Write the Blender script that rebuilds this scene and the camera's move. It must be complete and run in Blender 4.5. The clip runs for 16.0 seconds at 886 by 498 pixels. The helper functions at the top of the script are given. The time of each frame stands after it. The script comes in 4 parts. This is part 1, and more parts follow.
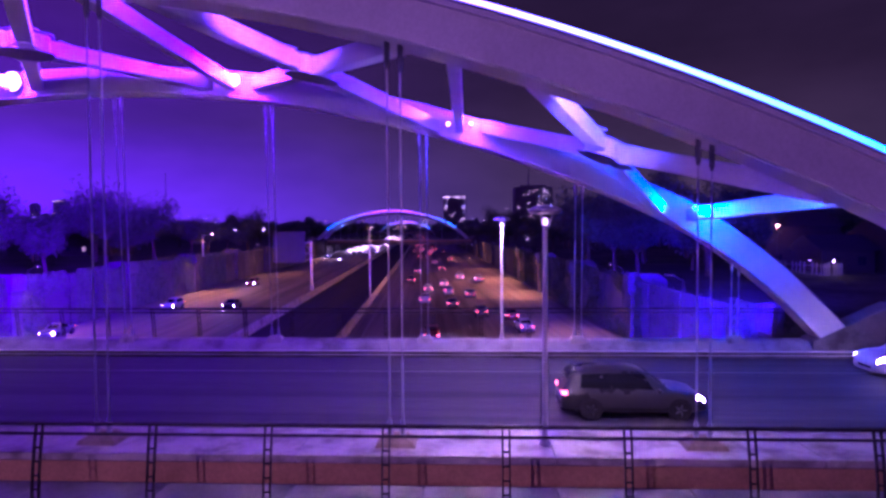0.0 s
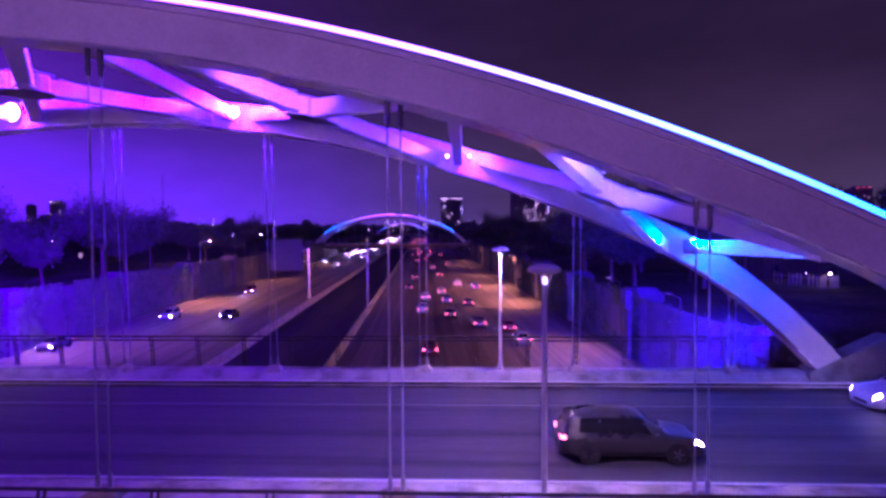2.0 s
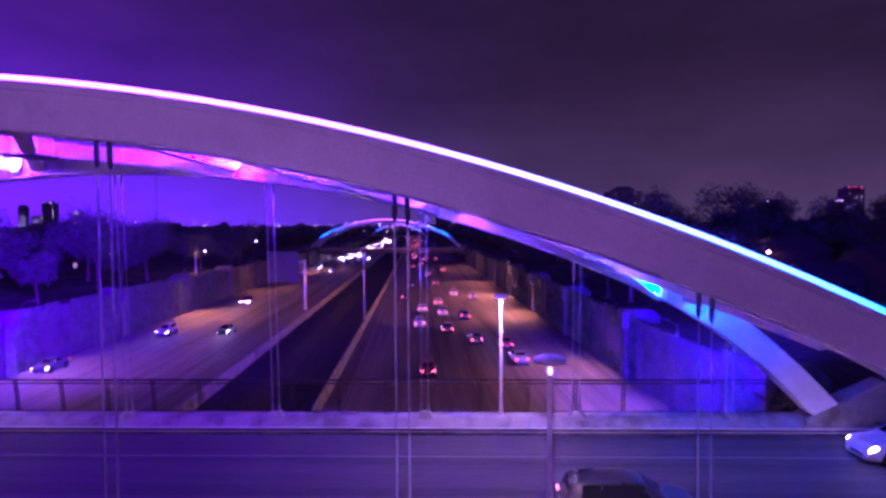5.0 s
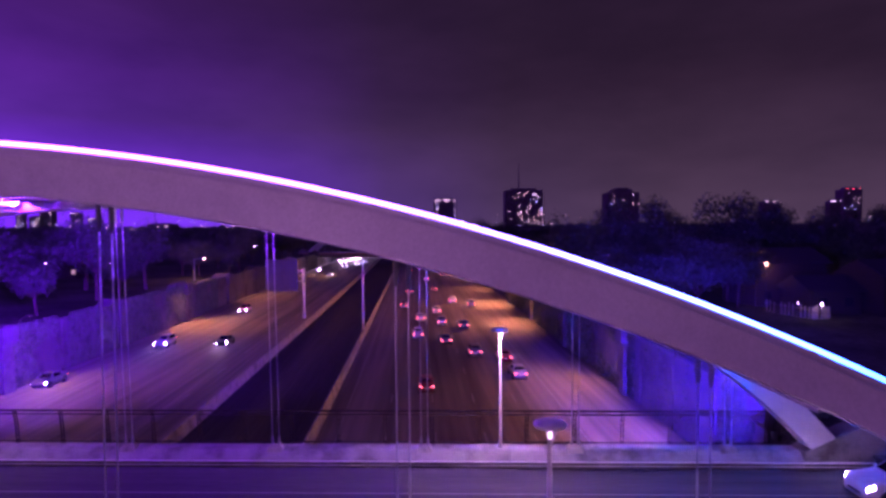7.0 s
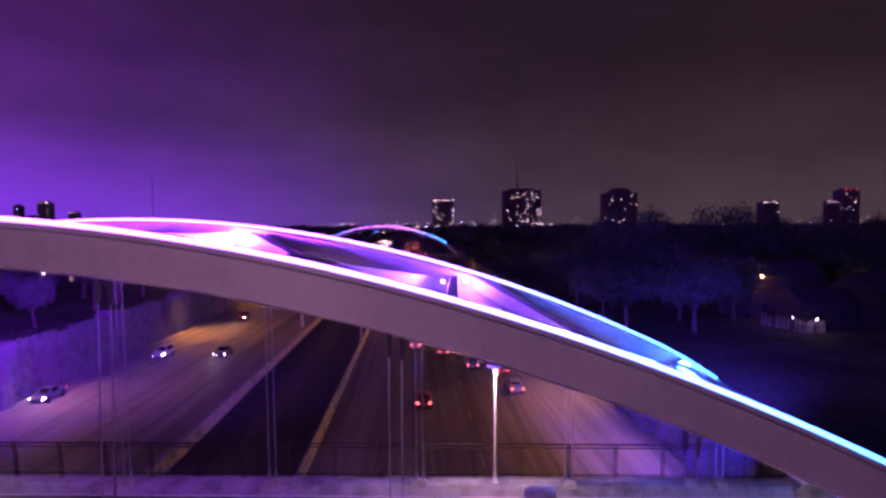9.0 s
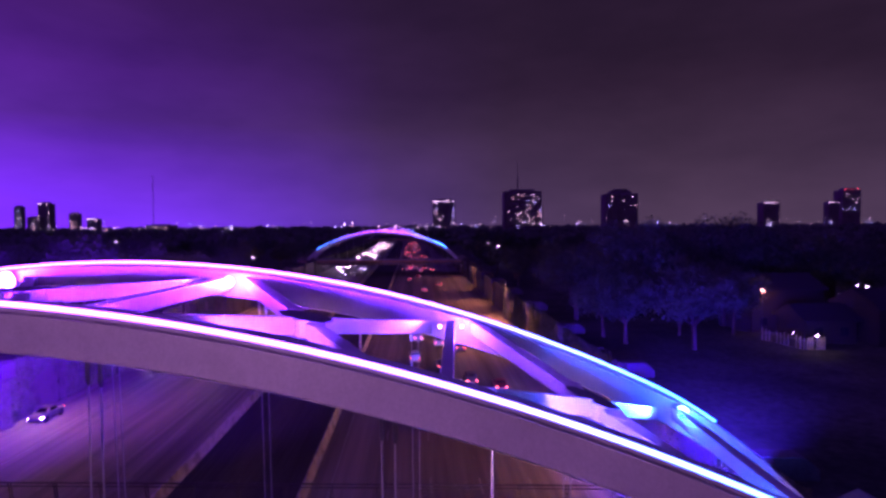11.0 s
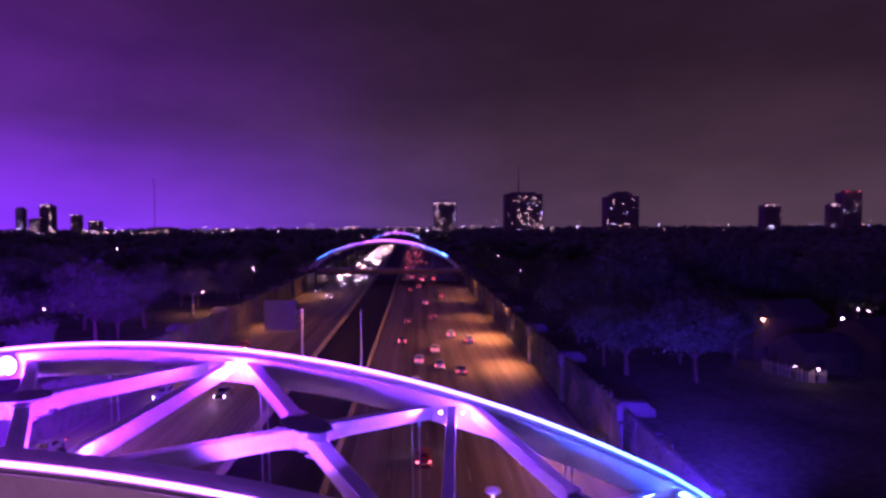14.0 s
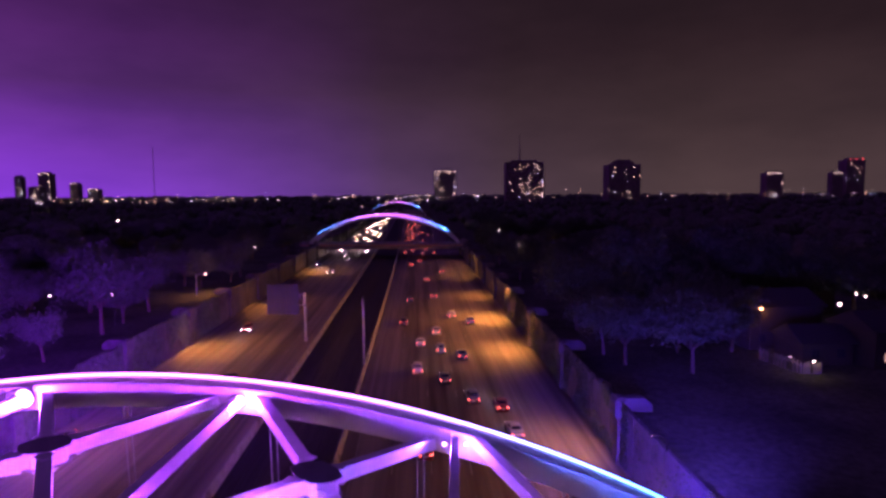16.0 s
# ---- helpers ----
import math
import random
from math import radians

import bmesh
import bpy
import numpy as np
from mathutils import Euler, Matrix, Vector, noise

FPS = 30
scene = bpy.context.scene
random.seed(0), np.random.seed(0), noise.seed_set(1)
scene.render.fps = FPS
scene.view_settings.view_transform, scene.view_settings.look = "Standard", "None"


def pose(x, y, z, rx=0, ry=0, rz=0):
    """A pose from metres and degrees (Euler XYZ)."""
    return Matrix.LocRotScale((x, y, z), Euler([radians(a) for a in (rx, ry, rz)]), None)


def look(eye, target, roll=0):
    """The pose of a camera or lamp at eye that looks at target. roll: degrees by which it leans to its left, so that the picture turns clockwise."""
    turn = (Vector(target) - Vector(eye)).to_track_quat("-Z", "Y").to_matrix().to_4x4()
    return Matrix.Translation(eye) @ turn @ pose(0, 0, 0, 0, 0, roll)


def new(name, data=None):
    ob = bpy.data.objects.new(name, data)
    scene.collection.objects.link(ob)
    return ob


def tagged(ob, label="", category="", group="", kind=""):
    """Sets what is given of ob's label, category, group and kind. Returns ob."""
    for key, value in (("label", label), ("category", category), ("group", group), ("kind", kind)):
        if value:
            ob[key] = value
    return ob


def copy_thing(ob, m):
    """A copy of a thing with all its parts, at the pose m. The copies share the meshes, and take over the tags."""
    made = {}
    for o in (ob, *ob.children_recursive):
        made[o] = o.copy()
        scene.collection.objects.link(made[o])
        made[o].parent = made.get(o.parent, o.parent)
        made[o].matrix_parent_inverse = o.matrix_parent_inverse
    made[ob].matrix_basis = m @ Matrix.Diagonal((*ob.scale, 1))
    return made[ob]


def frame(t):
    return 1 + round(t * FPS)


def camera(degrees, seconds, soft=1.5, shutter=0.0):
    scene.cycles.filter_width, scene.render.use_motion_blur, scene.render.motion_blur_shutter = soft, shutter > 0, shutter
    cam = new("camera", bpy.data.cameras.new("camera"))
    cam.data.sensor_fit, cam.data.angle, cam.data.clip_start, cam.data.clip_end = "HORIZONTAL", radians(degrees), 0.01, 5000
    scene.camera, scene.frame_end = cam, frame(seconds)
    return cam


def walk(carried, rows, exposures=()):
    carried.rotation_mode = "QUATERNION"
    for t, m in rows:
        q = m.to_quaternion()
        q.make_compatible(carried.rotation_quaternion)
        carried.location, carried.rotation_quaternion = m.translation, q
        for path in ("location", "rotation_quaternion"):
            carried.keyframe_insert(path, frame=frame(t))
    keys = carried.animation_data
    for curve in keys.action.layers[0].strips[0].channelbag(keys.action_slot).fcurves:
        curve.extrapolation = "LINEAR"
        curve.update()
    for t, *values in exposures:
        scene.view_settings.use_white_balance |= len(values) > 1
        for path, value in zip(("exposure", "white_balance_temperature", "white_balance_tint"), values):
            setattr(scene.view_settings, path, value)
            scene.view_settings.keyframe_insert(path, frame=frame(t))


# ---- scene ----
cam = camera(73.0, 16.0, soft=3.0)
PATH = [
    (0, (0.157, 0.273, 6.353), (0.071, 2.270, 6.282), -0.36),
    (0.5, (0.132, 0.256, 6.707), (0.048, 2.253, 6.634), -0.36),
    (1, (0.116, 0.248, 7.080), (0.034, 2.245, 7.009), -0.36),
    (1.5, (0.103, 0.234, 7.438), (0.024, 2.232, 7.367), -0.34),
    (2, (0.094, 0.225, 7.838), (0.017, 2.222, 7.769), -0.31),
    (2.5, (0.048, 0.194, 8.241), (-0.026, 2.191, 8.172), -0.33),
    (3, (-0.019, 0.151, 8.624), (-0.091, 2.149, 8.555), -0.36),
    (3.5, (-0.130, 0.113, 9.024), (-0.198, 2.111, 8.953), -0.42),
    (4, (-0.187, 0.085, 9.418), (-0.252, 2.083, 9.347), -0.44),
    (6.5, (-0.204, 0.091, 11.476), (-0.258, 2.089, 11.406), -0.35),
    (7, (-0.243, 0.067, 11.913), (-0.297, 2.065, 11.843), -0.37),
    (7.5, (-0.265, -0.007, 12.425), (-0.318, 1.992, 12.355), -0.41),
    (8, (-0.236, -0.092, 12.918), (-0.286, 1.906, 12.848), -0.40),
    (8.5, (-0.154, -0.159, 13.390), (-0.204, 1.839, 13.319), -0.36),
    (9, (-0.067, -0.171, 13.862), (-0.116, 1.827, 13.789), -0.30),
    (11.5, (0.146, 0.139, 16.608), (0.095, 2.137, 16.535), -0.35),
    (12, (0.163, 0.191, 17.223), (0.111, 2.189, 17.152), -0.30),
    (12.5, (0.147, 0.232, 17.871), (0.095, 2.230, 17.799), -0.28),
    (13, (0.120, 0.245, 18.590), (0.067, 2.243, 18.517), -0.27),
    (13.5, (0.122, 0.239, 19.367), (0.067, 2.237, 19.295), -0.27),
    (14, (0.142, 0.212, 20.124), (0.088, 2.210, 20.053), -0.32),
    (14.5, (0.126, 0.148, 20.882), (0.070, 2.146, 20.811), -0.35),
    (15, (0.082, 0.069, 21.701), (0.026, 2.067, 21.630), -0.37),
    (15.5, (0.045, -0.017, 22.608), (-0.012, 1.979, 22.500), -0.36),
    (16, (0.019, -0.099, 23.594), (-0.037, 1.892, 23.413), -0.35),
]
TINTS = [(0.0, 0.80, 4700, 132), (4.0, 0.92, 4750, 138), (6.9, 0.90, 5000, 128), (7.6, 0.66, 5800, 70), (8.5, 0.74, 5750, 68), (9.1, 0.76, 5100, 88), (9.8, 0.76, 5050, 98), (11.3, 0.90, 5000, 124), (13.5, 0.92, 5250, 122), (15.0, 0.88, 5500, 102), (16.0, 0.80, 5650, 78)]
walk(cam, [(t, look(eye, target, roll)) for t, eye, target, roll in PATH], TINTS)

# ---- sky, lights ----
import colorsys

world = bpy.data.worlds.new("night_sky")
scene.world = world
world.use_nodes = True
wn, wl = world.node_tree.nodes, world.node_tree.links
wn.clear()


def node(tree, kind, **values):
    n = tree.nodes.new(kind)
    for key, value in values.items():
        n.inputs[key].default_value = value
    return n


def ramp(tree, stops):
    r = tree.nodes.new("ShaderNodeValToRGB")
    els = r.color_ramp.elements
    while len(els) > 1:
        els.remove(els[-1])
    els[0].position, els[0].color = stops[0][0], (*stops[0][1], 1)
    for p, c in stops[1:]:
        e = els.new(p)
        e.color = (*c, 1)
    return r


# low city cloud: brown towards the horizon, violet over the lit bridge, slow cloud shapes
tc = wn.new("ShaderNodeTexCoord")
sep = wn.new("ShaderNodeSeparateXYZ")
wl.new(tc.outputs["Generated"], sep.inputs[0])
high = ramp(world.node_tree, [(0.0, (0.036, 0.027, 0.0165)), (0.10, (0.0255, 0.0182, 0.0115)), (0.22, (0.0138, 0.0088, 0.0064)), (0.42, (0.0085, 0.0053, 0.0048)), (0.55, (0.0125, 0.0070, 0.016)), (1.0, (0.030, 0.012, 0.078))])
wl.new(sep.outputs["Z"], high.inputs[0])
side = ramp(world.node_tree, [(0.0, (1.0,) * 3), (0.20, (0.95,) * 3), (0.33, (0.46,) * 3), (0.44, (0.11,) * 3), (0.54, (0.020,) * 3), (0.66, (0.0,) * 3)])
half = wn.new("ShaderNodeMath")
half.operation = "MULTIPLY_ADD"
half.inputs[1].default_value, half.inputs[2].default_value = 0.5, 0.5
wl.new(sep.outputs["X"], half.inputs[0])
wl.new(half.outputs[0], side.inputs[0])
mapw = wn.new("ShaderNodeMapping")
mapw.inputs["Scale"].default_value = (1.6, 1.6, 4.5)
wl.new(tc.outputs["Generated"], mapw.inputs[0])
cloud = node(world.node_tree, "ShaderNodeTexNoise", Scale=2.3, Detail=5.0, Roughness=0.55)
wl.new(mapw.outputs[0], cloud.inputs["Vector"])
cmul = ramp(world.node_tree, [(0.32, (0.80, 0.80, 0.82)), (0.68, (1.14, 1.12, 1.10))])
wl.new(cloud.outputs[0], cmul.inputs[0])
mix = wn.new("ShaderNodeMix")
mix.data_type, mix.blend_type = "RGBA", "ADD"
mix.inputs[0].default_value = 1
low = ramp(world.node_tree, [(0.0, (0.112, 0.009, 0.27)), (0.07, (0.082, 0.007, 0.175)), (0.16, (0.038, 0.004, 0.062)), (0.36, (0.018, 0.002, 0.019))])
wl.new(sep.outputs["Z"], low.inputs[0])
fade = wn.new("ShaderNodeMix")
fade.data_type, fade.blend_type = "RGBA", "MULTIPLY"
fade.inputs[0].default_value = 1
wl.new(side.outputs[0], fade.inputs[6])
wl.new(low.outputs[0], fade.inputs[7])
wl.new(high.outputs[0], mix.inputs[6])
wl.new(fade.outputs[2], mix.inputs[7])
mul = wn.new("ShaderNodeMix")
mul.data_type, mul.blend_type = "RGBA", "MULTIPLY"
mul.inputs[0].default_value = 1
wl.new(mix.outputs[2], mul.inputs[6])
wl.new(cmul.outputs[0], mul.inputs[7])
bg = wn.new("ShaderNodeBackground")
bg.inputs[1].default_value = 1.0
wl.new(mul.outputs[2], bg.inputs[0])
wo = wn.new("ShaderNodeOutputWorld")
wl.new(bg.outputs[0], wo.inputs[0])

SODIUM = (1.0, 0.43, 0.02)
WHITE = (1.0, 0.74, 0.34)


def lamp(name, at, color, watts, radius=0.15, target=None, cone=0.0, blend=0.5):
    """A point lamp, or with a target a spot lamp whose cone is given in degrees."""
    d = bpy.data.lights.new(name, "SPOT" if target else "POINT")
    d.color, d.energy, d.shadow_soft_size = color, watts, radius
    ob = new(name, d)
    if target:
        d.spot_size, d.spot_blend = radians(cone), blend
        ob.matrix_world = look(at, target)
    else:
        ob.location = at
    return ob


# ---- materials ----
def material(name, color, rough=0.6, metal=0.0, vary=0.25, scale=1.0, bump=0.15, grain=30.0, stretch=(1, 1, 1), stain=None, spec=0.5, per=0.0, skew=0.0):
    """A surface with broad stains, fine grain and relief, in metres of the object's own space."""
    m = bpy.data.materials.new(name)
    m.use_nodes = True
    t = m.node_tree
    b = t.nodes["Principled BSDF"]
    b.inputs["Metallic"].default_value = metal
    b.inputs["Specular IOR Level"].default_value = spec
    co = t.nodes.new("ShaderNodeTexCoord")
    mp = t.nodes.new("ShaderNodeMapping")
    mp.inputs["Scale"].default_value = stretch
    turn = t.nodes.new("ShaderNodeMapping")
    turn.inputs["Rotation"].default_value = (0, 0, radians(skew))
    t.links.new(co.outputs["Object"], turn.inputs[0])
    t.links.new(turn.outputs[0], mp.inputs[0])
    broad = node(t, "ShaderNodeTexNoise", Scale=0.6 * scale, Detail=4.0, Roughness=0.6)
    fine = node(t, "ShaderNodeTexNoise", Scale=grain * scale, Detail=2.0, Roughness=0.7)
    for n in (broad, fine):
        t.links.new(mp.outputs[0], n.inputs["Vector"])
    dark = tuple(c * (1 - vary) for c in (stain or color))
    light = tuple(min(1, c * (1 + vary * 0.6)) for c in color)
    r = ramp(t, [(0.32, dark), (0.52, color), (0.72, light)])
    t.links.new(broad.outputs[0], r.inputs[0])
    r2 = ramp(t, [(0.3, (1 - vary * 0.7,) * 3), (0.7, (1 + vary * 0.4,) * 3)])
    t.links.new(fine.outputs[0], r2.inputs[0])
    mx = t.nodes.new("ShaderNodeMix")
    mx.data_type, mx.blend_type = "RGBA", "MULTIPLY"
    mx.inputs[0].default_value = 1
    t.links.new(r.outputs[0], mx.inputs[6])
    t.links.new(r2.outputs[0], mx.inputs[7])
    out = mx.outputs[2]
    if per:
        info = t.nodes.new("ShaderNodeObjectInfo")
        r3 = ramp(t, [(0.0, (1 - per,) * 3), (1.0, (1 + per,) * 3)])
        t.links.new(info.outputs["Random"], r3.inputs[0])
        m3 = t.nodes.new("ShaderNodeMix")
        m3.data_type, m3.blend_type = "RGBA", "MULTIPLY"
        m3.inputs[0].default_value = 1
        t.links.new(out, m3.inputs[6])
        t.links.new(r3.outputs[0], m3.inputs[7])
        out = m3.outputs[2]
    t.links.new(out, b.inputs["Base Color"])
    rr = ramp(t, [(0.3, (max(0.05, rough - 0.12),) * 3), (0.7, (min(1, rough + 0.12),) * 3)])
    t.links.new(broad.outputs[0], rr.inputs[0])
    t.links.new(rr.outputs[0], b.inputs["Roughness"])
    if bump:
        bp = node(t, "ShaderNodeBump", Strength=bump, Distance=0.02)
        t.links.new(fine.outputs[0], bp.inputs["Height"])
        t.links.new(bp.outputs[0], b.inputs["Normal"])
    return m


def glow(name, color, strength):
    m = bpy.data.materials.new(name)
    m.use_nodes = True
    t = m.node_tree
    t.nodes.clear()
    e = node(t, "ShaderNodeEmission", Color=(*color, 1), Strength=strength)
    o = t.nodes.new("ShaderNodeOutputMaterial")
    t.links.new(e.outputs[0], o.inputs[0])
    return m


M_STEEL = material("white_painted_steel", (0.62, 0.60, 0.60), 0.45, 0.0, 0.14, 0.7, 0.05, 18)
M_CABLE = material("galvanised_cable", (0.42, 0.42, 0.44), 0.4, 0.6, 0.2, 3, 0.1, 40)
M_SOCKET = material("dark_steel_socket", (0.10, 0.10, 0.11), 0.5, 0.5, 0.3, 3, 0.1, 30)
M_CONC = material("pale_concrete", (0.36, 0.34, 0.32), 0.85, 0, 0.32, 1.2, 0.4, 22, stain=(0.26, 0.24, 0.22), spec=0.12)
M_TAN = material("tan_painted_concrete", (0.50, 0.29, 0.12), 0.85, 0, 0.25, 0.8, 0.3, 18, spec=0.12)
# dark tone also carries the shade under the bridge copings
M_CONC_D = material("weathered_shaded_concrete", (0.24, 0.22, 0.20), 0.9, 0, 0.4, 0.8, 0.4, 16, stain=(0.15, 0.135, 0.12), spec=0.12)
M_MOUND = material("tan_grout", (0.30, 0.24, 0.17), 0.9, 0, 0.35, 3, 0.4, 25, spec=0.10)
# lengthwise streaks in the tone also stand for light reflected on the road
M_DECK = material("bridge_concrete_road", (0.105, 0.10, 0.10), 0.7, 0, 0.42, 0.5, 0.3, 25, stretch=(0.06, 2.0, 1), stain=(0.075, 0.07, 0.07), spec=0.08)
M_FWAY = material("worn_concrete_freeway", (0.20, 0.175, 0.15), 0.7, 0, 0.42, 0.9, 0.2, 2.0, stretch=(0.5, 0.012, 1), stain=(0.10, 0.085, 0.075), skew=-4.0, spec=0.12)
M_HOV = material("dark_asphalt_lane", (0.055, 0.052, 0.05), 0.85, 0, 0.35, 0.8, 0.3, 8, stretch=(0.8, 0.02, 1), skew=-4.0, spec=0.12)
M_WALK = material("sidewalk_concrete", (0.25, 0.235, 0.22), 0.9, 0, 0.3, 1.0, 0.3, 22, spec=0.10)
M_PAINT = material("road_paint", (0.24, 0.23, 0.21), 0.7, 0, 0.3, 2, 0.1, 30)
M_RAIL = material("dark_bronze_rail", (0.045, 0.036, 0.032), 0.45, 0.5, 0.3, 3, 0.05, 30)
M_GALV = material("galvanised_rail", (0.55, 0.55, 0.57), 0.35, 0.7, 0.2, 3, 0.05, 30)
M_COPE = material("cream_coping_concrete", (0.46, 0.43, 0.35), 0.85, 0, 0.32, 1.6, 0.4, 22, stain=(0.32, 0.29, 0.23), spec=0.08)
M_NOSE = material("pale_edge_strip", (0.75, 0.73, 0.70), 0.5, 0.0, 0.2, 3, 0.05, 30)
M_POLE = material("pale_lamp_pole", (0.60, 0.58, 0.55), 0.45, 0.2, 0.15, 3, 0.05, 30)
M_GRASS = material("night_grass", (0.095, 0.105, 0.075), 0.95, 0, 0.5, 0.15, 0.6, 8, spec=0.05)
M_BARK = material("bark", (0.10, 0.075, 0.055), 0.95, 0, 0.4, 4, 0.6, 12)


def led_material(name, stops, strength):
    """Light strip whose colour runs from the crown to the ends."""
    m = bpy.data.materials.new(name)
    m.use_nodes = True
    t = m.node_tree
    t.nodes.clear()
    co = t.nodes.new("ShaderNodeTexCoord")
    s = t.nodes.new("ShaderNodeSeparateXYZ")
    t.links.new(co.outputs["Object"], s.inputs[0])
    a = t.nodes.new("ShaderNodeMath")
    a.operation = "ABSOLUTE"
    t.links.new(s.outputs["X"], a.inputs[0])
    d = t.nodes.new("ShaderNodeMath")
    d.operation = "DIVIDE"
    d.inputs[1].default_value = 31.0
    t.links.new(a.outputs[0], d.inputs[0])
    r = ramp(t, stops)
    t.links.new(d.outputs[0], r.inputs[0])
    e = node(t, "ShaderNodeEmission", Strength=strength)
    t.links.new(r.outputs[0], e.inputs[0])
    o = t.nodes.new("ShaderNodeOutputMaterial")
    t.links.new(e.outputs[0], o.inputs[0])
    return m


M_LED = led_material("light_strip", [(0.0, (1.0, 0.24, 0.92)), (0.28, (0.92, 0.24, 1.0)), (0.50, (0.50, 0.27, 1.0)), (0.70, (0.19, 0.36, 1.0)), (0.88, (0.06, 0.40, 1.0)), (1.0, (0.05, 0.40, 0.95))], 4.6)


# ---- mesh helpers ----
def part(name, bm, mat, parent=None, label="", smooth=False):
    me = bpy.data.meshes.new(name)
    bm.normal_update()
    bm.to_mesh(me)
    bm.free()
    for mt in mat if isinstance(mat, (list, tuple)) else (mat,):
        me.materials.append(mt)
    if smooth:
        for p in me.polygons:
            p.use_smooth = True
    ob = new(name, me)
    if parent is not None:
        ob.parent = parent
    if label:
        ob["label"] = label
    return ob


def again(src, name, parent, m):
    """One more part on the same mesh."""
    ob = new(name, src.data)
    ob.parent = parent
    ob.matrix_basis = m
    return ob


def empty(name, at=(0, 0, 0)):
    ob = new(name)
    ob.empty_display_size = 0.3
    ob.location = at
    return ob


def box(bm, lo, hi, bevel=0.0, m=None, idx=0):
    """A box from corner to corner, with chamfered edges."""
    geo = bmesh.ops.create_cube(bm, size=1.0)
    s = [h - l for l, h in zip(lo, hi)]
    c = [(h + l) / 2 for l, h in zip(lo, hi)]
    bmesh.ops.transform(bm, matrix=Matrix.Translation(c) @ Matrix.Diagonal((*s, 1)), verts=geo["verts"])
    faces = {f for v in geo["verts"] for f in v.link_faces}
    verts = set(geo["verts"])
    if bevel:
        edges = list({e for v in geo["verts"] for e in v.link_edges})
        res = bmesh.ops.bevel(bm, geom=edges, offset=bevel, segments=1, affect="EDGES")
        verts = {v for f in res["faces"] for v in f.verts} | {v for v in verts if v.is_valid}
        faces = {f for v in verts for f in v.link_faces}
    for f in faces:
        f.material_index = idx
    if m is not None:
        bmesh.ops.transform(bm, matrix=m, verts=list(verts))
    return list(verts)


def tube(bm, p, q, r0, r1=None, sides=8, caps=True):
    """A round bar from p to q."""
    p, q = Vector(p), Vector(q)
    r1 = r0 if r1 is None else r1
    turn = (q - p).to_track_quat("Z", "Y").to_matrix()
    rings = []
    for c, r in ((p, r0), (q, r1)):
        rings.append([bm.verts.new(c + turn @ Vector((r * math.cos(k * math.tau / sides), r * math.sin(k * math.tau / sides), 0))) for k in range(sides)])
    for k in range(sides):
        bm.faces.new((rings[0][k], rings[0][(k + 1) % sides], rings[1][(k + 1) % sides], rings[1][k]))
    if caps:
        bm.faces.new(rings[0][::-1])
        bm.faces.new(rings[1])


def lathe(bm, profile, sides=16, at=(0, 0, 0)):
    """A turned shape from (radius, height) pairs."""
    rings = [[bm.verts.new((at[0] + r * math.cos(k * math.tau / sides), at[1] + r * math.sin(k * math.tau / sides), at[2] + z)) for k in range(sides)] for r, z in profile]
    for a, b in zip(rings, rings[1:]):
        for k in range(sides):
            bm.faces.new((a[k], a[(k + 1) % sides], b[(k + 1) % sides], b[k]))
    bm.faces.new(rings[0][::-1])
    bm.faces.new(rings[-1])


def loft(bm, sections, closed=True, caps=True):
    """Quads between sections, each a list of points."""
    rows = [[bm.verts.new(p) for p in s] for s in sections]
    n = len(rows[0])
    for a, b in zip(rows, rows[1:]):
        for k in range(n if closed else n - 1):
            bm.faces.new((a[k], a[(k + 1) % n], b[(k + 1) % n], b[k]))
    if closed and caps:
        bm.faces.new(rows[0][::-1])
        bm.faces.new(rows[-1])
    return rows


# ---- plan ----
XC = -17.0          # crown of the arches
FREEWAY = -6.0      # level of the sunken freeway; the bridge road is 0
JOINTS = [-16.6 + 10.9 * k for k in (-2.5, -1.5, -0.5, 0.5, 1.5, 2.5)]


def lane_x(u, y):
    """Freeway lines run a little askew under the bridge."""
    return u - 0.068 * y - 1.5e-5 * y * abs(y)


def arch_top(x, side=0.75):
    """Height of a rib's upper face; the near rib (0) stands half a metre further along than the far one (1)."""
    d = abs(x - XC - 0.45 + 0.6 * side)
    return 14.27 - 0.0087 * d * d - 0.028 * max(0.0, d - 27.0) ** 2


def rib_y(side, z):
    """Middle of a rib: the outer one stands upright, the far one leans in."""
    return 15.78 if side == 0 else 30.1 - 0.05 * z


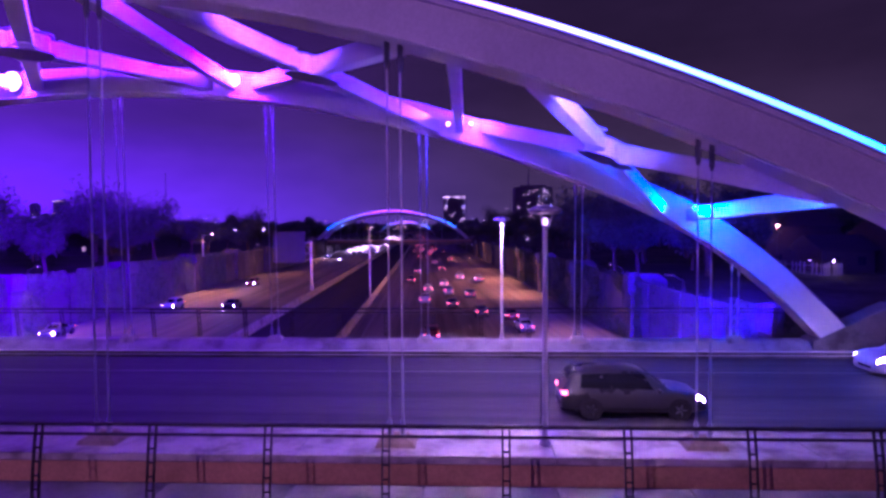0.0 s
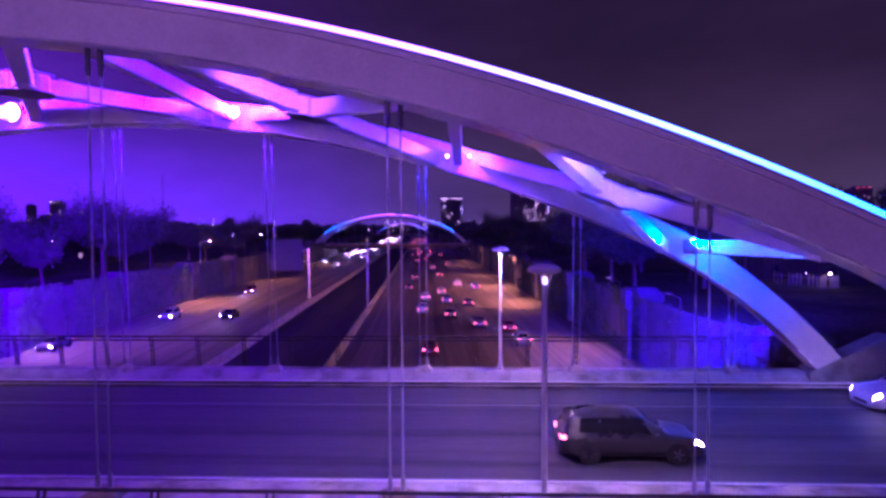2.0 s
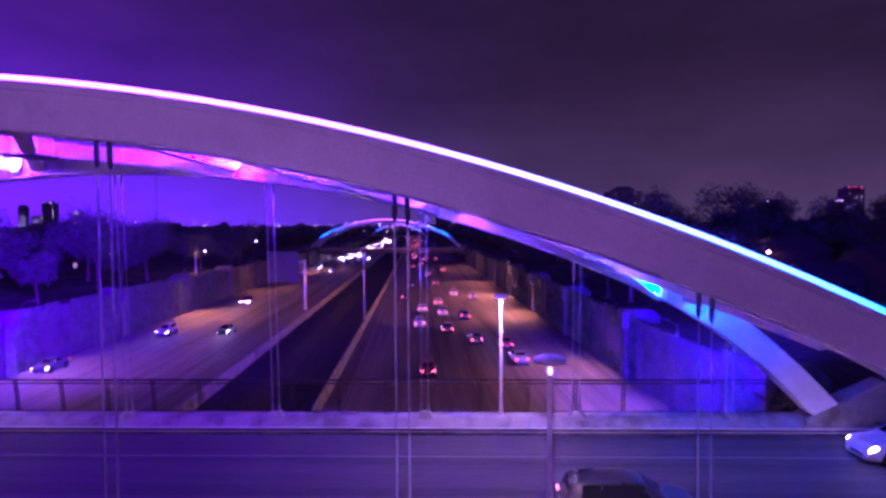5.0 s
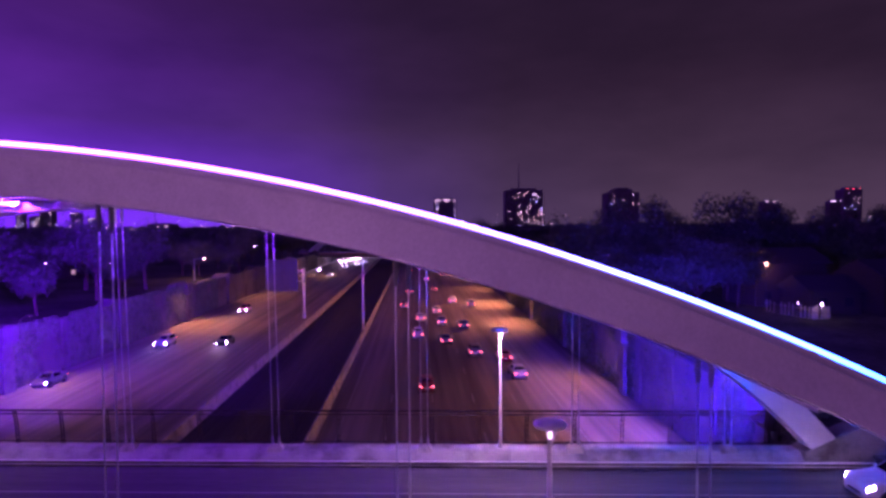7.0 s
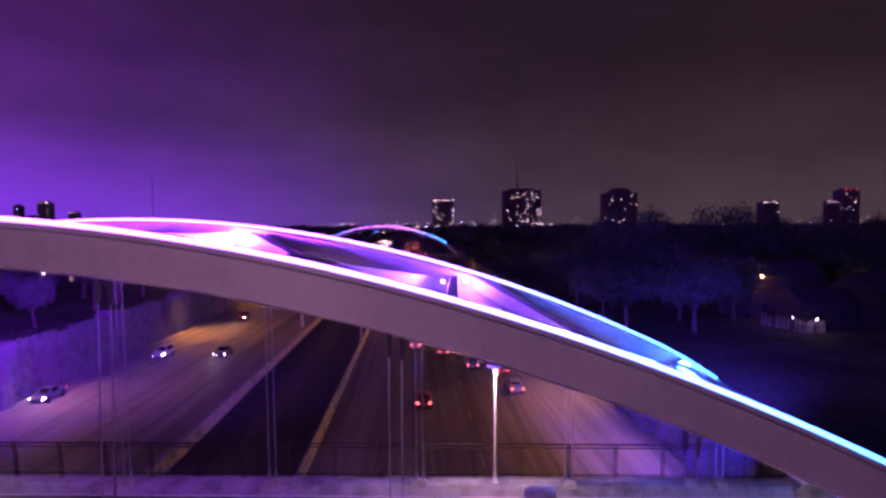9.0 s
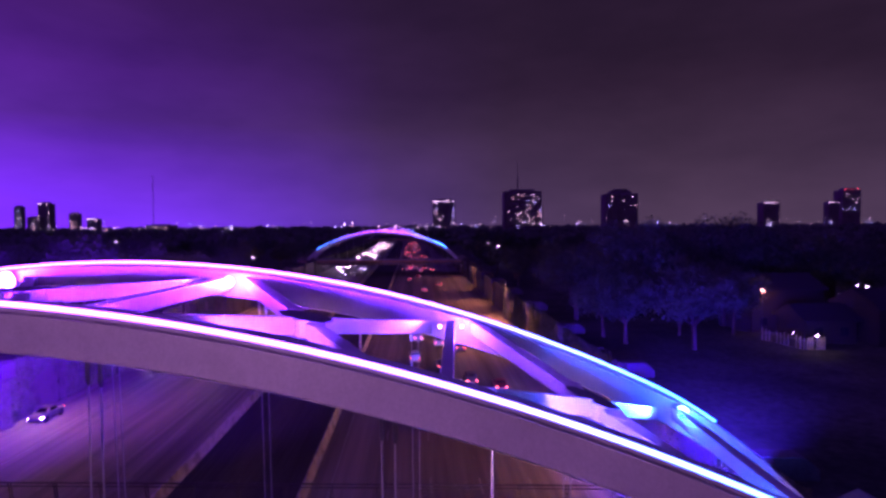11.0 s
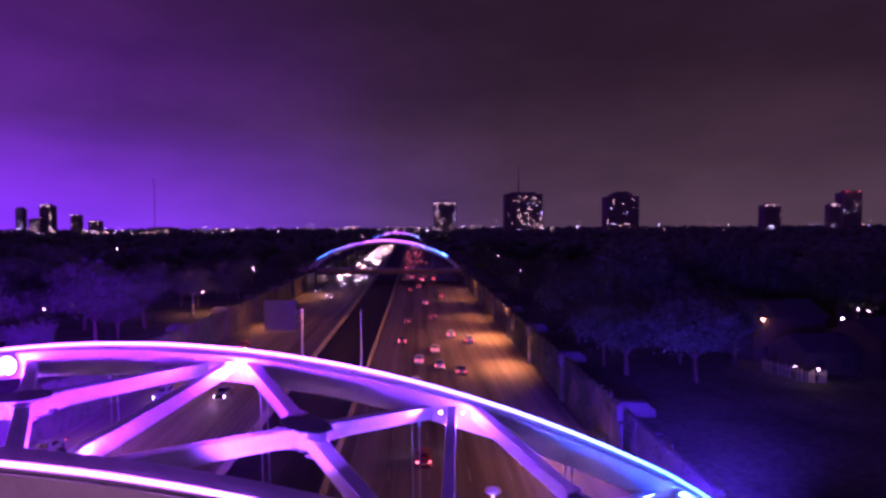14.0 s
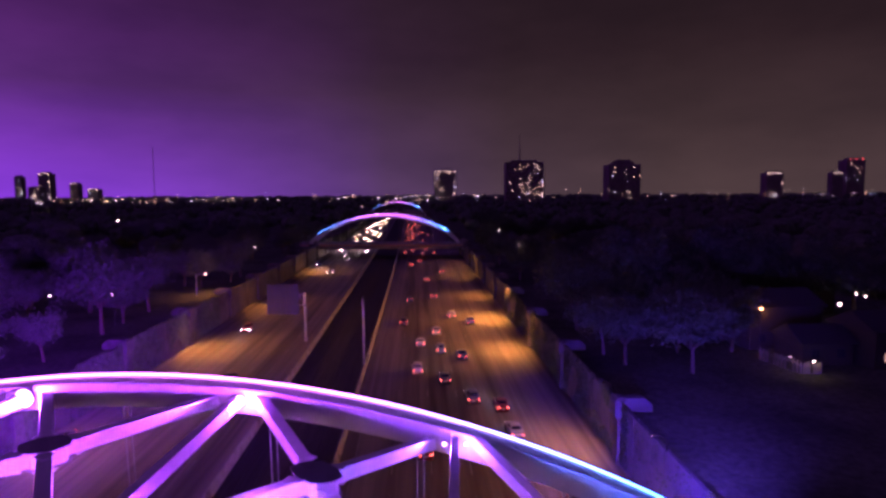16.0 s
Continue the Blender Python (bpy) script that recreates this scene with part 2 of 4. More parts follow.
def arch_bridge():
    base = empty("arch_bridge", (XC, 22.5, 0))
    off = Vector((XC, 22.5, 0))

    def P(x, y, z):
        return Vector((x, y, z)) - off

    for side in (0, 1):
        sgn = -1 if side == 0 else 1
        xs = [XC + 38.6 * math.sin(math.pi / 2 * k / 40) for k in range(-40, 41)]
        secs = []
        for x in xs:
            zt = arch_top(x, side)
            sl = (arch_top(x + 0.05, side) - arch_top(x - 0.05, side)) / 0.1
            n = Vector((-sl, 0, 1)).normalized()
            th, w = 1.27, 0.55
            yc = rib_y(side, zt)
            top = P(x, yc, zt)
            low = top - n * th
            c = 0.05
            secs.append([top + Vector((0, -w + c, 0)), top + Vector((0, w - c, 0)), top + Vector((0, w, 0)) - n * c, low + Vector((0, w, 0)) + n * c, low + Vector((0, w - c, 0)), low + Vector((0, -w + c, 0)), low + Vector((0, -w, 0)) + n * c, top + Vector((0, -w, 0)) - n * c])
        bm = bmesh.new()
        loft(bm, secs)
        rib = part("arch_rib", bm, M_STEEL, base, "white-painted steel box arch rib")
        # light strip along the outer top edge, on an added shielding ledge
        bm, bl = bmesh.new(), bmesh.new()
        led, shield_ledge = [], []
        for k in range(-60, 61):
            x = XC + 30.1 * k / 60
            zt = arch_top(x, side)
            yc = rib_y(side, zt) + sgn * 0.68
            sl = (arch_top(x + 0.05, side) - arch_top(x - 0.05, side)) / 0.1
            n = Vector((-sl, 0, 1)).normalized()
            c = P(x, yc, zt) + n * 0.066
            led.append([c + Vector((0, 0.064 * math.cos(a), 0)) + n * 0.064 * math.sin(a) for a in [j * math.tau / 6 for j in range(6)]])
            # sized to keep the strip's light off the rib face
            d = P(x, yc - sgn * 0.13, zt) - n * 0.004
            shield_ledge.append([d + Vector((0, sgn * 0.002, 0)), d + Vector((0, sgn * 0.165, 0)), d + Vector((0, sgn * 0.165, 0)) - n * 0.04, d + Vector((0, sgn * 0.002, 0)) - n * 0.04])
        loft(bm, led)
        part("light_strip", bm, M_LED, rib, "glowing strip, pink at the crown and cyan at the ends")
        loft(bl, shield_ledge)
        part("shield_ledge", bl, M_STEEL, rib)
        bm, lip = bmesh.new(), []
        for k in range(-60, 61):
            x = XC + 30.1 * k / 60
            zt = arch_top(x, side)
            sl = (arch_top(x + 0.05, side) - arch_top(x - 0.05, side)) / 0.1
            n = Vector((-sl, 0, 1)).normalized()
            d = P(x, rib_y(side, zt) + sgn * 0.552, zt) - n * 0.19
            lip.append([d, d + Vector((0, sgn * 0.16, 0)), d + Vector((0, sgn * 0.16, 0)) - n * 0.03, d - n * 0.03])
        loft(bm, lip)
        part("lip", bm, M_STEEL, rib, "thin white lip under the light strip")
    return base, off, P


def brace_beam(bm, p, q, w=0.30, h=0.33):
    """A box beam from p to q, standing upright."""
    d = (q - p).normalized()
    s = Vector((d.y, -d.x, 0)).normalized()
    u = Vector((0, 0, 1))
    c = 0.02
    shape = [(-w, -h + c), (-w + c, -h), (w - c, -h), (w, -h + c), (w, h - c), (w - c, h), (-w + c, h), (-w, h - c)]
    loft(bm, [[a + s * i + u * j for i, j in shape] for a in (p, q)])


def joint_color(x):
    d = abs(x + 16.1)
    return (0.52, 0.10, 0.95) if d < 8 else (0.38, 0.13, 1.0) if d < 20 else (0.06, 0.24, 1.0)


M_LENS = {}


def finish_bridge(base, off, P):
    # edge beams that tie the arches, with the hangers anchored in low mounds
    for lo, hi, inner in ((14.77, 16.7, 1), (29.42, 30.62, -1)):
        a0, a1 = (lo, hi - 0.34) if inner > 0 else (lo + 0.34, hi)
        bm = bmesh.new()
        box(bm, P(XC - 38.5, a0, -1.3), P(XC + 38.5, a1, 0.54))
        # shade below the coping is put into this face's colour
        beam = part("edge_beam", bm, M_CONC_D, base, "weathered concrete edge beam, darkened for the coping's shade")
        for k in range(-6, 6):
            a = XC + 38.5 / 6 * k
            bm = bmesh.new()
            if inner > 0:
                box(bm, P(a, lo - 0.01, 0.545), P(a + 38.5 / 6 - 0.012, hi, 0.75), 0.02)
            else:
                shape = ((lo, 0.345), (lo + 0.02, 0.365), (lo + 0.34, 0.70), (lo + 0.42, 0.75), (hi - 0.01, 0.75), (hi + 0.01, 0.73), (hi + 0.01, 0.545), (lo + 0.345, 0.545), (lo + 0.345, 0.30), (lo, 0.30))
                loft(bm, [[P(x, y, z) for y, z in shape] for x in (a, a + 38.5 / 6 - 0.012)])
            part("coping", bm, M_COPE if inner > 0 else M_CONC, beam, "pale concrete coping slab")
        edge, up = (hi, 0.756) if inner > 0 else (lo - 0.03, 0.29)
        bm = bmesh.new()
        box(bm, P(XC - 38.5, edge - 0.05, up), P(XC + 38.5, edge + 0.05, up + 0.044), 0.015)
        part("nosing", bm, M_NOSE, beam, "thin pale edge strip")
        if inner < 0:
            bm = bmesh.new()
            box(bm, P(XC - 38.5, lo, 0.0), P(XC + 38.5, lo + 0.34, 0.30))
            part("kerb", bm, M_CONC_D, beam, "weathered concrete kerb, darkened for the shade at its foot")
            bm = bmesh.new()
            box(bm, P(XC - 38.5, lo - 0.05, 0.10), P(XC + 38.5, lo - 0.002, 0.14), 0.01)
            part("kerb_rail", bm, M_NOSE, beam, "thin pale rail along the kerb")
        if inner > 0:
            bm = bmesh.new()
            box(bm, P(XC - 38.5, lo - 0.012, 0.02), P(XC + 38.5, lo - 0.002, 0.54))
            part("facing", bm, M_TAN, beam, "tan painted outer face")
    # arch feet: tapered concrete blocks in which the ribs end
    for side in (0, 1):
        yc = rib_y(side, 1)
        for e in (-1, 1):
            bm = bmesh.new()
            xa, xb = XC + e * 33.6, XC + e * 39.4
            secs = []
            for x, z in ((xa, 0.80), (xa + e * 1.4, 1.45), (xa + e * 3.8, 2.55), (xb, 1.5)):
                secs.append([P(x, yc - 0.6, -1.3), P(x, yc + 0.6, -1.3), P(x, yc + 0.6, z), P(x, yc + 0.52, z + 0.05), P(x, yc - 0.52, z + 0.05), P(x, yc - 0.6, z)])
            loft(bm, secs)
            part("arch_foot", bm, M_CONC_D, base, "tapered concrete block at the arch's foot")
    # hangers: two cables each
    for side in (0, 1):
        y0 = 15.6 if side == 0 else 29.95
        for x in [(-1.74 if side == 0 else -2.05) + (7.83 if side == 0 else 7.57) * k for k in range(-6, 3 if side else 3)]:
            if abs(x - XC) > 31.5:
                continue
            zt = arch_top(x, side) - 1.30
            sl = (arch_top(x + 0.05, side) - arch_top(x - 0.05, side)) / 0.1
            bm = bmesh.new()
            secs = [[P(x - a, y0 - b, z), P(x + a, y0 - b, z), P(x + a, y0 + b, z), P(x - a, y0 + b, z)] for a, b, z in (((0.52, 0.36, 0.752), (0.46, 0.32, 0.86), (0.24, 0.2, 0.99)) if side == 0 else ((0.40, 0.26, 0.60), (0.36, 0.22, 0.84), (0.25, 0.14, 0.99)))]
            loft(bm, secs)
            hang = part("hanger", bm, M_MOUND if side == 0 else M_COPE, base, "pair of steel cables rising from a low mound")
            for dx in (-0.17, 0.17):
                yt = rib_y(side, zt) - (0.15 if side == 0 else 0)
                z1 = zt + sl * dx
                a, b = P(x + dx, y0, 0.99), P(x + dx, yt, z1 + 0.04)
                bm = bmesh.new()
                tube(bm, a, b, 0.026, sides=7)
                part("cable", bm, M_CABLE, hang)
                d = (b - a).normalized()
                bm = bmesh.new()
                tube(bm, b - d * 0.75, b - d * 0.62, 0.035, 0.075, sides=8)
                tube(bm, b - d * 0.62, b, 0.075, sides=8)
                part("upper_socket", bm, M_SOCKET if side == 0 else M_CABLE, hang)
                bm = bmesh.new()
                tube(bm, a, a + d * 0.30, 0.07, 0.065, sides=8)
                tube(bm, a + d * 0.30, a + d * 0.42, 0.065, 0.033, sides=8)
                part("lower_socket", bm, M_CABLE, hang)
    # cross bracing: a strut at each joint, an X with an octagonal hub in each bay
    mid = {}
    for x in JOINTS:
        a = P(x, rib_y(0, 0) + 0.53, arch_top(x, 0) - 0.62)
        b = P(x, rib_y(1, arch_top(x, 1)) - 0.53, arch_top(x, 1) - 0.62)
        mid[x] = (a, b)
        bm = bmesh.new()
        brace_beam(bm, a, b, 0.2, 0.31)
        part("strut", bm, M_STEEL, base, "straight cross strut between the ribs")
        for pt, sg in ((a, 1), (b, -1)):
            bm = bmesh.new()
            sl = (arch_top(x + 0.05) - arch_top(x - 0.05)) / 0.1
            loft(bm, [[pt + Vector((dx, dy, dx * sl + h)) for dy, h in ((-0.03, -0.4), (0.05, -0.38), (0.05, 0.38), (-0.03, 0.4))] for dx in (-1.5, 1.5)])
            gp = part("gusset", bm, M_STEEL, base)
    for x0, x1 in zip(JOINTS, JOINTS[1:]):
        corners = [mid[x0][0], mid[x1][0], mid[x1][1], mid[x0][1]]
        hub = sum(corners, Vector()) / 4
        tilt = (corners[1].z - corners[0].z) / (x1 - x0)
        shape = []
        for k in range(16):
            a = k * math.tau / 16
            r = 0.80 if k % 4 == 0 else 0.74
            shape.append(Vector((r * 1.1 * math.cos(a), r * math.sin(a), r * 1.1 * math.cos(a) * tilt)))
        bm = bmesh.new()
        loft(bm, [[hub + s * 1.0 + Vector((0, 0, z)) for s in shape] for z in (-0.33, 0.33)])
        h = part("brace_hub", bm, M_STEEL, base, "octagonal white steel hub")
        for lo, hi in ((0.334, 0.37), (-0.37, -0.334)):
            bm = bmesh.new()
            loft(bm, [[hub + s * 1.18 + Vector((0, 0, z)) for s in shape] for z in (lo, hi)])
            part("cover_plate", bm, M_PLATE, h, "dark round cover plate")
        for c in corners:
            d = hub - c - Vector((1.15 if hub.x > c.x else -1.15, 0, 0))
            bm = bmesh.new()
            brace_beam(bm, c + Vector((1.15 if d.x > 0 else -1.15, -0.05 if d.y > 0 else 0.05, 0)), hub - d.normalized() * 0.7, 0.26, 0.31)
            part("brace", bm, M_STEEL, base, "white steel box diagonal")
            for zz in (0.32, -0.32):
                bm = bmesh.new()
                e = hub - d.normalized() * 1.3
                s = Vector((d.y, -d.x, 0)).normalized()
                f = d.normalized()
                loft(bm, [[e - f * 0.35 - s * 0.1 + Vector((0, 0, zz + t)), e - f * 0.35 + s * 0.1 + Vector((0, 0, zz + t)), e + f * 0.3 + s * 0.45 + Vector((0, 0, zz + t)), e + f * 0.3 - s * 0.45 + Vector((0, 0, zz + t))] for t in (-0.012, 0.012)])
                part("splice", bm, M_STEEL, base)
    # floodlights on the ribs beside each strut
    for x in JOINTS:
        col = joint_color(x)
        key = round(col[0], 2)
        if key not in M_LENS:
            M_LENS[key] = glow("flood_lens", tuple(0.65 * c + 0.35 * w for c, w in zip(col, (1, 0.8, 1))) if key > 0.2 else (0.12, 0.62, 1.0), 16.0 if key > 0.39 else 9.0 if key > 0.2 else 26.0)
        for pt, sg in zip(mid[x], (1, -1)):
            # big widens the lens to stand in for the lamp's glare
            big = 3.4 if sg < 0 and -25 < x < -18 else 2.1 if sg < 0 and -13 < x < -9 else 1.1 if key > 0.39 else 2.4 if key < 0.2 and sg < 0 else 1.2 if key < 0.2 else 0.7
            for dx, up in ((0.2, 0.1),) if big > 2 else ((-0.53, 0.08), (0.53, 0.08), (0.0, 0.43)) if key > 0.39 else ((-0.53, 0.08), (0.53, 0.08)):
                c = pt + Vector((dx, sg * 0.32, up))
                fl = empty("floodlight", c)
                fl.parent = base
                fl["label"] = "floodlight on the rib beside a strut, lens sized for its glare"
                bm = bmesh.new()
                for k in range(2):
                    tube(bm, (0, sg * (0.02 - 0.16 * k), 0), (0, sg * (-0.14 - 0.04 * k), 0), 0.15 * big if k == 0 else 0.1, 0.12 * big if k == 0 else 0.06, sides=12)
                box(bm, (-0.03, min(0, -sg * 0.3), -0.2), (0.03, max(0, -sg * 0.3), -0.12))
                part("housing", bm, M_SOCKET, fl)
                bm = bmesh.new()
                tube(bm, (0, sg * 0.022, 0), (0, sg * 0.05, 0), 0.13 * big, 0.12 * big, sides=12)
                part("lens", bm, M_LENS[key], fl)
    # road slab between the edge beams, walks outside them
    bm = bmesh.new()
    box(bm, P(XC - 38.5, 16.37, -1.0), P(XC + 38.5, 29.75, 0.0))
    part("road_slab", bm, M_DECK, base, "worn grey concrete bridge road, reflections streaked into its colour")
    bm = bmesh.new()
    for y in (18.65, 26.5):
        box(bm, P(XC - 38, y - 0.05, 0.001), P(XC + 38, y + 0.05, 0.005))
    part("road_marking", bm, M_PAINT, base)
    for lo, hi in ((12.75, 14.75), (30.57, 32.6)):
        bm = bmesh.new()
        box(bm, P(XC - 38.5, lo, -0.4), P(XC + 38.5, hi, -0.12))
        walkway = part("walkway", bm, M_CONC_D, base, "concrete walk beside the road")
        bm = bmesh.new()
        box(bm, (0, lo - 22.5, -0.118), (38.5 / 12 - 0.015, hi - 22.5, 0.02), 0.012)
        slab = part("slab", bm, M_WALK, walkway)
        slab.matrix_basis = Matrix.Translation((-38.5, 0, 0))
        for k in range(1, 24):
            again(slab, "slab", walkway, Matrix.Translation((38.5 / 12 * k - 38.5, 0, 0)))


M_PLATE = material("dark_cover_plate", (0.20, 0.19, 0.21), 0.6, 0.0, 0.2, 2, 0.05, 20)
bridge, b_off, b_at = arch_bridge()
finish_bridge(bridge, b_off, b_at)
tagged(bridge, "white steel tied-arch road bridge lit with pink and blue light strips", "bridge", "arch bridges over the freeway")
for dx, dy in ((-18.4, 261.0), (-66.0, 770.0)):
    copy_thing(bridge, Matrix.Translation((XC + dx, 22.5 + dy, 0)))

# coloured flood lamps of the near bridge, turned across the road and a little upwards
for x in JOINTS:
    z = arch_top(x) - 0.5
    d = abs(x + 16.1)
    for side, sg in ((0, 1), (1, -1)):
        w = 5800 if d < 8 else 2900 if d < 20 else 5000
        y = rib_y(side, z) + sg * 1.25
        for dx in (-0.55, 0.55) if x > -30 else (0.55,):
            lamp("flood_lamp", (x + dx, y, z), joint_color(x), w / 2, 0.15, (x + dx * 4, y + sg * 5, z + 5.0), 124, 0.3)
    # added point lamp without a fixture: brightens the far rib's inner face
    if x > -30:
        lamp("rib_fill_lamp", (x + 0.75, rib_y(1, z) - 1.5, z + 0.1), joint_color(x), w * (0.12 if d < 20 else 0.05), 0.2)

# one more flood in the middle of each bay, on the outer rib, for the bracing
for x0, x1 in zip(JOINTS[1:], JOINTS[2:]):
    x = (x0 + x1) / 2
    z = arch_top(x) - 0.7
    base = empty("bay_floodlight", (x, rib_y(0, z) + 0.62, z))
    tagged(base, "small floodlight on the inner face of the rib", "floodlight", "bay floodlights")
    bm = bmesh.new()
    tube(bm, (0, 0.002, 0), (0, 0.2, 0), 0.09, 0.14, 12)
    part("housing", bm, M_SOCKET, base)
    bm = bmesh.new()
    tube(bm, (0, 0.202, 0), (0, 0.22, 0), 0.12, 0.11, 12)
    part("lens", bm, M_LENS[round(joint_color(x0)[0], 2)], base)
    lamp("bay_lamp", (x, rib_y(0, z) + 1.0, z), joint_color(x) if x < -8 else (0.40, 0.13, 1.0) if x < 0 else (0.24, 0.19, 1.0), 3300, 0.3, (x, 30, z + 9.0), 100, 0.35)

# added fill lights on the far rib's outer side: tint banks in place of glare
M_FILL = glow("fill_lens", (0.3, 0.2, 1.0), 3.0)
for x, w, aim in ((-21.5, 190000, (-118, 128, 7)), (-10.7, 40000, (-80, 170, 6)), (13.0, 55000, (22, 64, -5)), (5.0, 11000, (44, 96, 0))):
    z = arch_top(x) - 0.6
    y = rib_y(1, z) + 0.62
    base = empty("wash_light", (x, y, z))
    tagged(base, "added fill light on the outer face of the arch", "floodlight", "wash lights")
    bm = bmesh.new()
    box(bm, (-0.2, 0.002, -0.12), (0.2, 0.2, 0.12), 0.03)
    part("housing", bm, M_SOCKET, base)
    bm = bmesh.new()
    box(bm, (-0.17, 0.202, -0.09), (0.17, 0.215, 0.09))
    part("lens", bm, M_FILL, base)
    lamp("fill_lamp", (x, y + 0.45, z), (0.17, 0.08, 1.0) if x > 0 else (0.34, 0.05, 1.0), w, 0.1, aim, 60 if x > 0 else 70, 1.0)


# ---- fence along the walks ----
def fence(y, lean, x0, n, step):
    base = empty("walk_fence", (x0, y, 0))
    bm = bmesh.new()
    box(bm, (-0.16, -0.09, 0.02), (0.16, 0.09, 0.045), 0.005)
    plate = part("post", bm, M_RAIL, base, "ladder-like post of two bars")
    bm = bmesh.new()
    loft(bm, [[(a, lean * (k / 6) ** 2 + b, 0.046 + 0.331 * k) for a, b in ((-0.016, -0.035), (0.016, -0.035), (0.016, 0.035), (-0.016, 0.035))] for k in range(7)])
    bar = part("upright", bm, M_RAIL, plate)
    bar.location = (-0.075, 0, 0)
    bm = bmesh.new()
    box(bm, (-0.058, -0.015, -0.02), (0.058, 0.015, 0.02), 0.004)
    rung = part("rung", bm, M_RAIL, plate)
    steps = [(0.02 + 0.3 * k, lean * (0.3 * k / 2.01) ** 2) for k in range(1, 7)]
    rung.location = (0, steps[0][1], steps[0][0])
    for k in range(n):
        post = plate if k == 0 else again(plate, "post", base, Matrix.Translation((step * k, 0, 0)))
        for dx in (-0.075, 0.075):
            if k or dx > 0:
                again(bar, "upright", post, Matrix.Translation((dx, 0, 0)))
        for m, (z, b) in enumerate(steps):
            if k or m:
                again(rung, "rung", post, Matrix.Translation((0, b, z)))
    for z, r in ((2.03, 0.045), (1.82, 0.035), (0.25, 0.03)):
        bm = bmesh.new()
        b = lean * ((z - 0.02) / 2.01) ** 2
        tube(bm, (-step / 2, b, z), (step * (n - 0.5), b, z), r, sides=8)
        part("rail", bm, M_RAIL, base)
    return base


tagged(fence(12.92, 0.22, -43.26, 25, 2.60), "dark bronze walkway fence of paired posts and pipe rails", "fence", "bridge fences")
tagged(fence(32.3, -0.22, -42.72, 24, 2.56), "dark bronze walkway fence of paired posts and pipe rails", "fence", "bridge fences")


# ---- bridge lamps ----
M_BULB = glow("lamp_glow", (1.0, 0.76, 0.42), 1.6)


def bridge_lamp(at):
    base = empty("street_lamp", at)
    bm = bmesh.new()
    lathe(bm, [(0.16, 0), (0.16, 0.05), (0.11, 0.09), (0.085, 0.3), (0.075, 0.34), (0.062, 5.35), (0.05, 5.4)], 14)
    part("pole", bm, M_POLE, base, "pale slender pole", True)
    for k in range(4):
        bm = bmesh.new()
        a = k * math.pi / 2 + 0.8
        tube(bm, (0.13 * math.cos(a), 0.13 * math.sin(a), 0.05), (0.13 * math.cos(a), 0.13 * math.sin(a), 0.12), 0.02, sides=6)
        part("bolt", bm, M_GALV, base)
    bm = bmesh.new()
    lathe(bm, [(0.05, 5.38), (0.07, 5.45), (0.055, 5.5), (0.06, 5.62), (0.03, 5.64)], 12)
    for k in range(3):
        a = k * math.tau / 3
        tube(bm, (0.05 * math.cos(a), 0.05 * math.sin(a), 5.5), (0.2 * math.cos(a), 0.2 * math.sin(a), 5.95), 0.014, sides=6)
    part("neck", bm, M_POLE, base)
    bm = bmesh.new()
    lathe(bm, [(0.05, 5.645), (0.07, 5.68), (0.07, 5.79), (0.04, 5.83)], 14)
    part("bulb", bm, M_BULB, base, "glowing lamp")
    bm = bmesh.new()
    lathe(bm, [(0.30, 5.93), (0.41, 5.96), (0.43, 6.02), (0.40, 6.07), (0.25, 6.13), (0.05, 6.16)], 24)
    part("hood", bm, M_POLE, base, "round white reflector dish", True)
    return base


for k, (x, y) in enumerate([(1.8, 30.22), (2.1, 15.62), (-31.0, 30.22), (-31.0, 15.62)]):
    tagged(bridge_lamp((x, y, 0.752)), "slender pale street lamp with a round dish hood", "street lamp", "bridge lamps")
    lamp("bridge_lamp", (x, y + (0.42 if y < 20 else -0.42), 6.62), WHITE, 850 if k == 1 else 750, 0.1, (x, y + (0.42 if y < 20 else -0.42), 0.0), 150, 0.4)

# ---- ground, freeway ----
LEFT, MED_L, MED_R, RIGHT = -46.0, -20.9, -9.4, 22.0
ys = [-160, -60, 0, 40, 80, 120, 160, 200, 260, 320, 400, 520, 680, 900, 1200, 1700, 2600, 4500]
bm = bmesh.new()
rows = []
for y in ys:
    up = 0.0 if y < 1300 else 6.0
    w = lambda u: lane_x(u, min(y, 1300))
    rows.append([(-4500, y, -0.05), (-900, y, -0.05), (w(LEFT) - 0.5, y, -0.05), (w(LEFT) - 0.5, y, FREEWAY - 0.05 + up), (w(RIGHT) + 0.5, y, FREEWAY - 0.05 + up), (w(RIGHT) + 0.5, y, -0.05), (900, y, -0.05), (4500, y, -0.05)])
loft(bm, rows, closed=False)
tagged(part("ground", bm, M_GRASS), "dark grass and gardens either side of the sunken freeway", "ground", kind="structure")


def strip(name, u0, u1, z, mat, label, ystart=-160, yend=1250):
    bm = bmesh.new()
    yy = [y for y in range(ystart, yend + 1, 30)]
    loft(bm, [[(lane_x(u0, y), y, z), (lane_x(u1, y), y, z)] for y in yy], closed=False)
    return tagged(part(name, bm, mat), label, "road", kind="structure")


strip("road_north", MED_R, RIGHT, FREEWAY, M_FWAY, "worn concrete freeway lanes with tyre tracks")
strip("road_south", LEFT, MED_L, FREEWAY, M_FWAY, "worn concrete freeway lanes with tyre tracks")
strip("road_middle", MED_L, MED_R, FREEWAY - 0.004, M_HOV, "dark asphalt lane between two barriers")


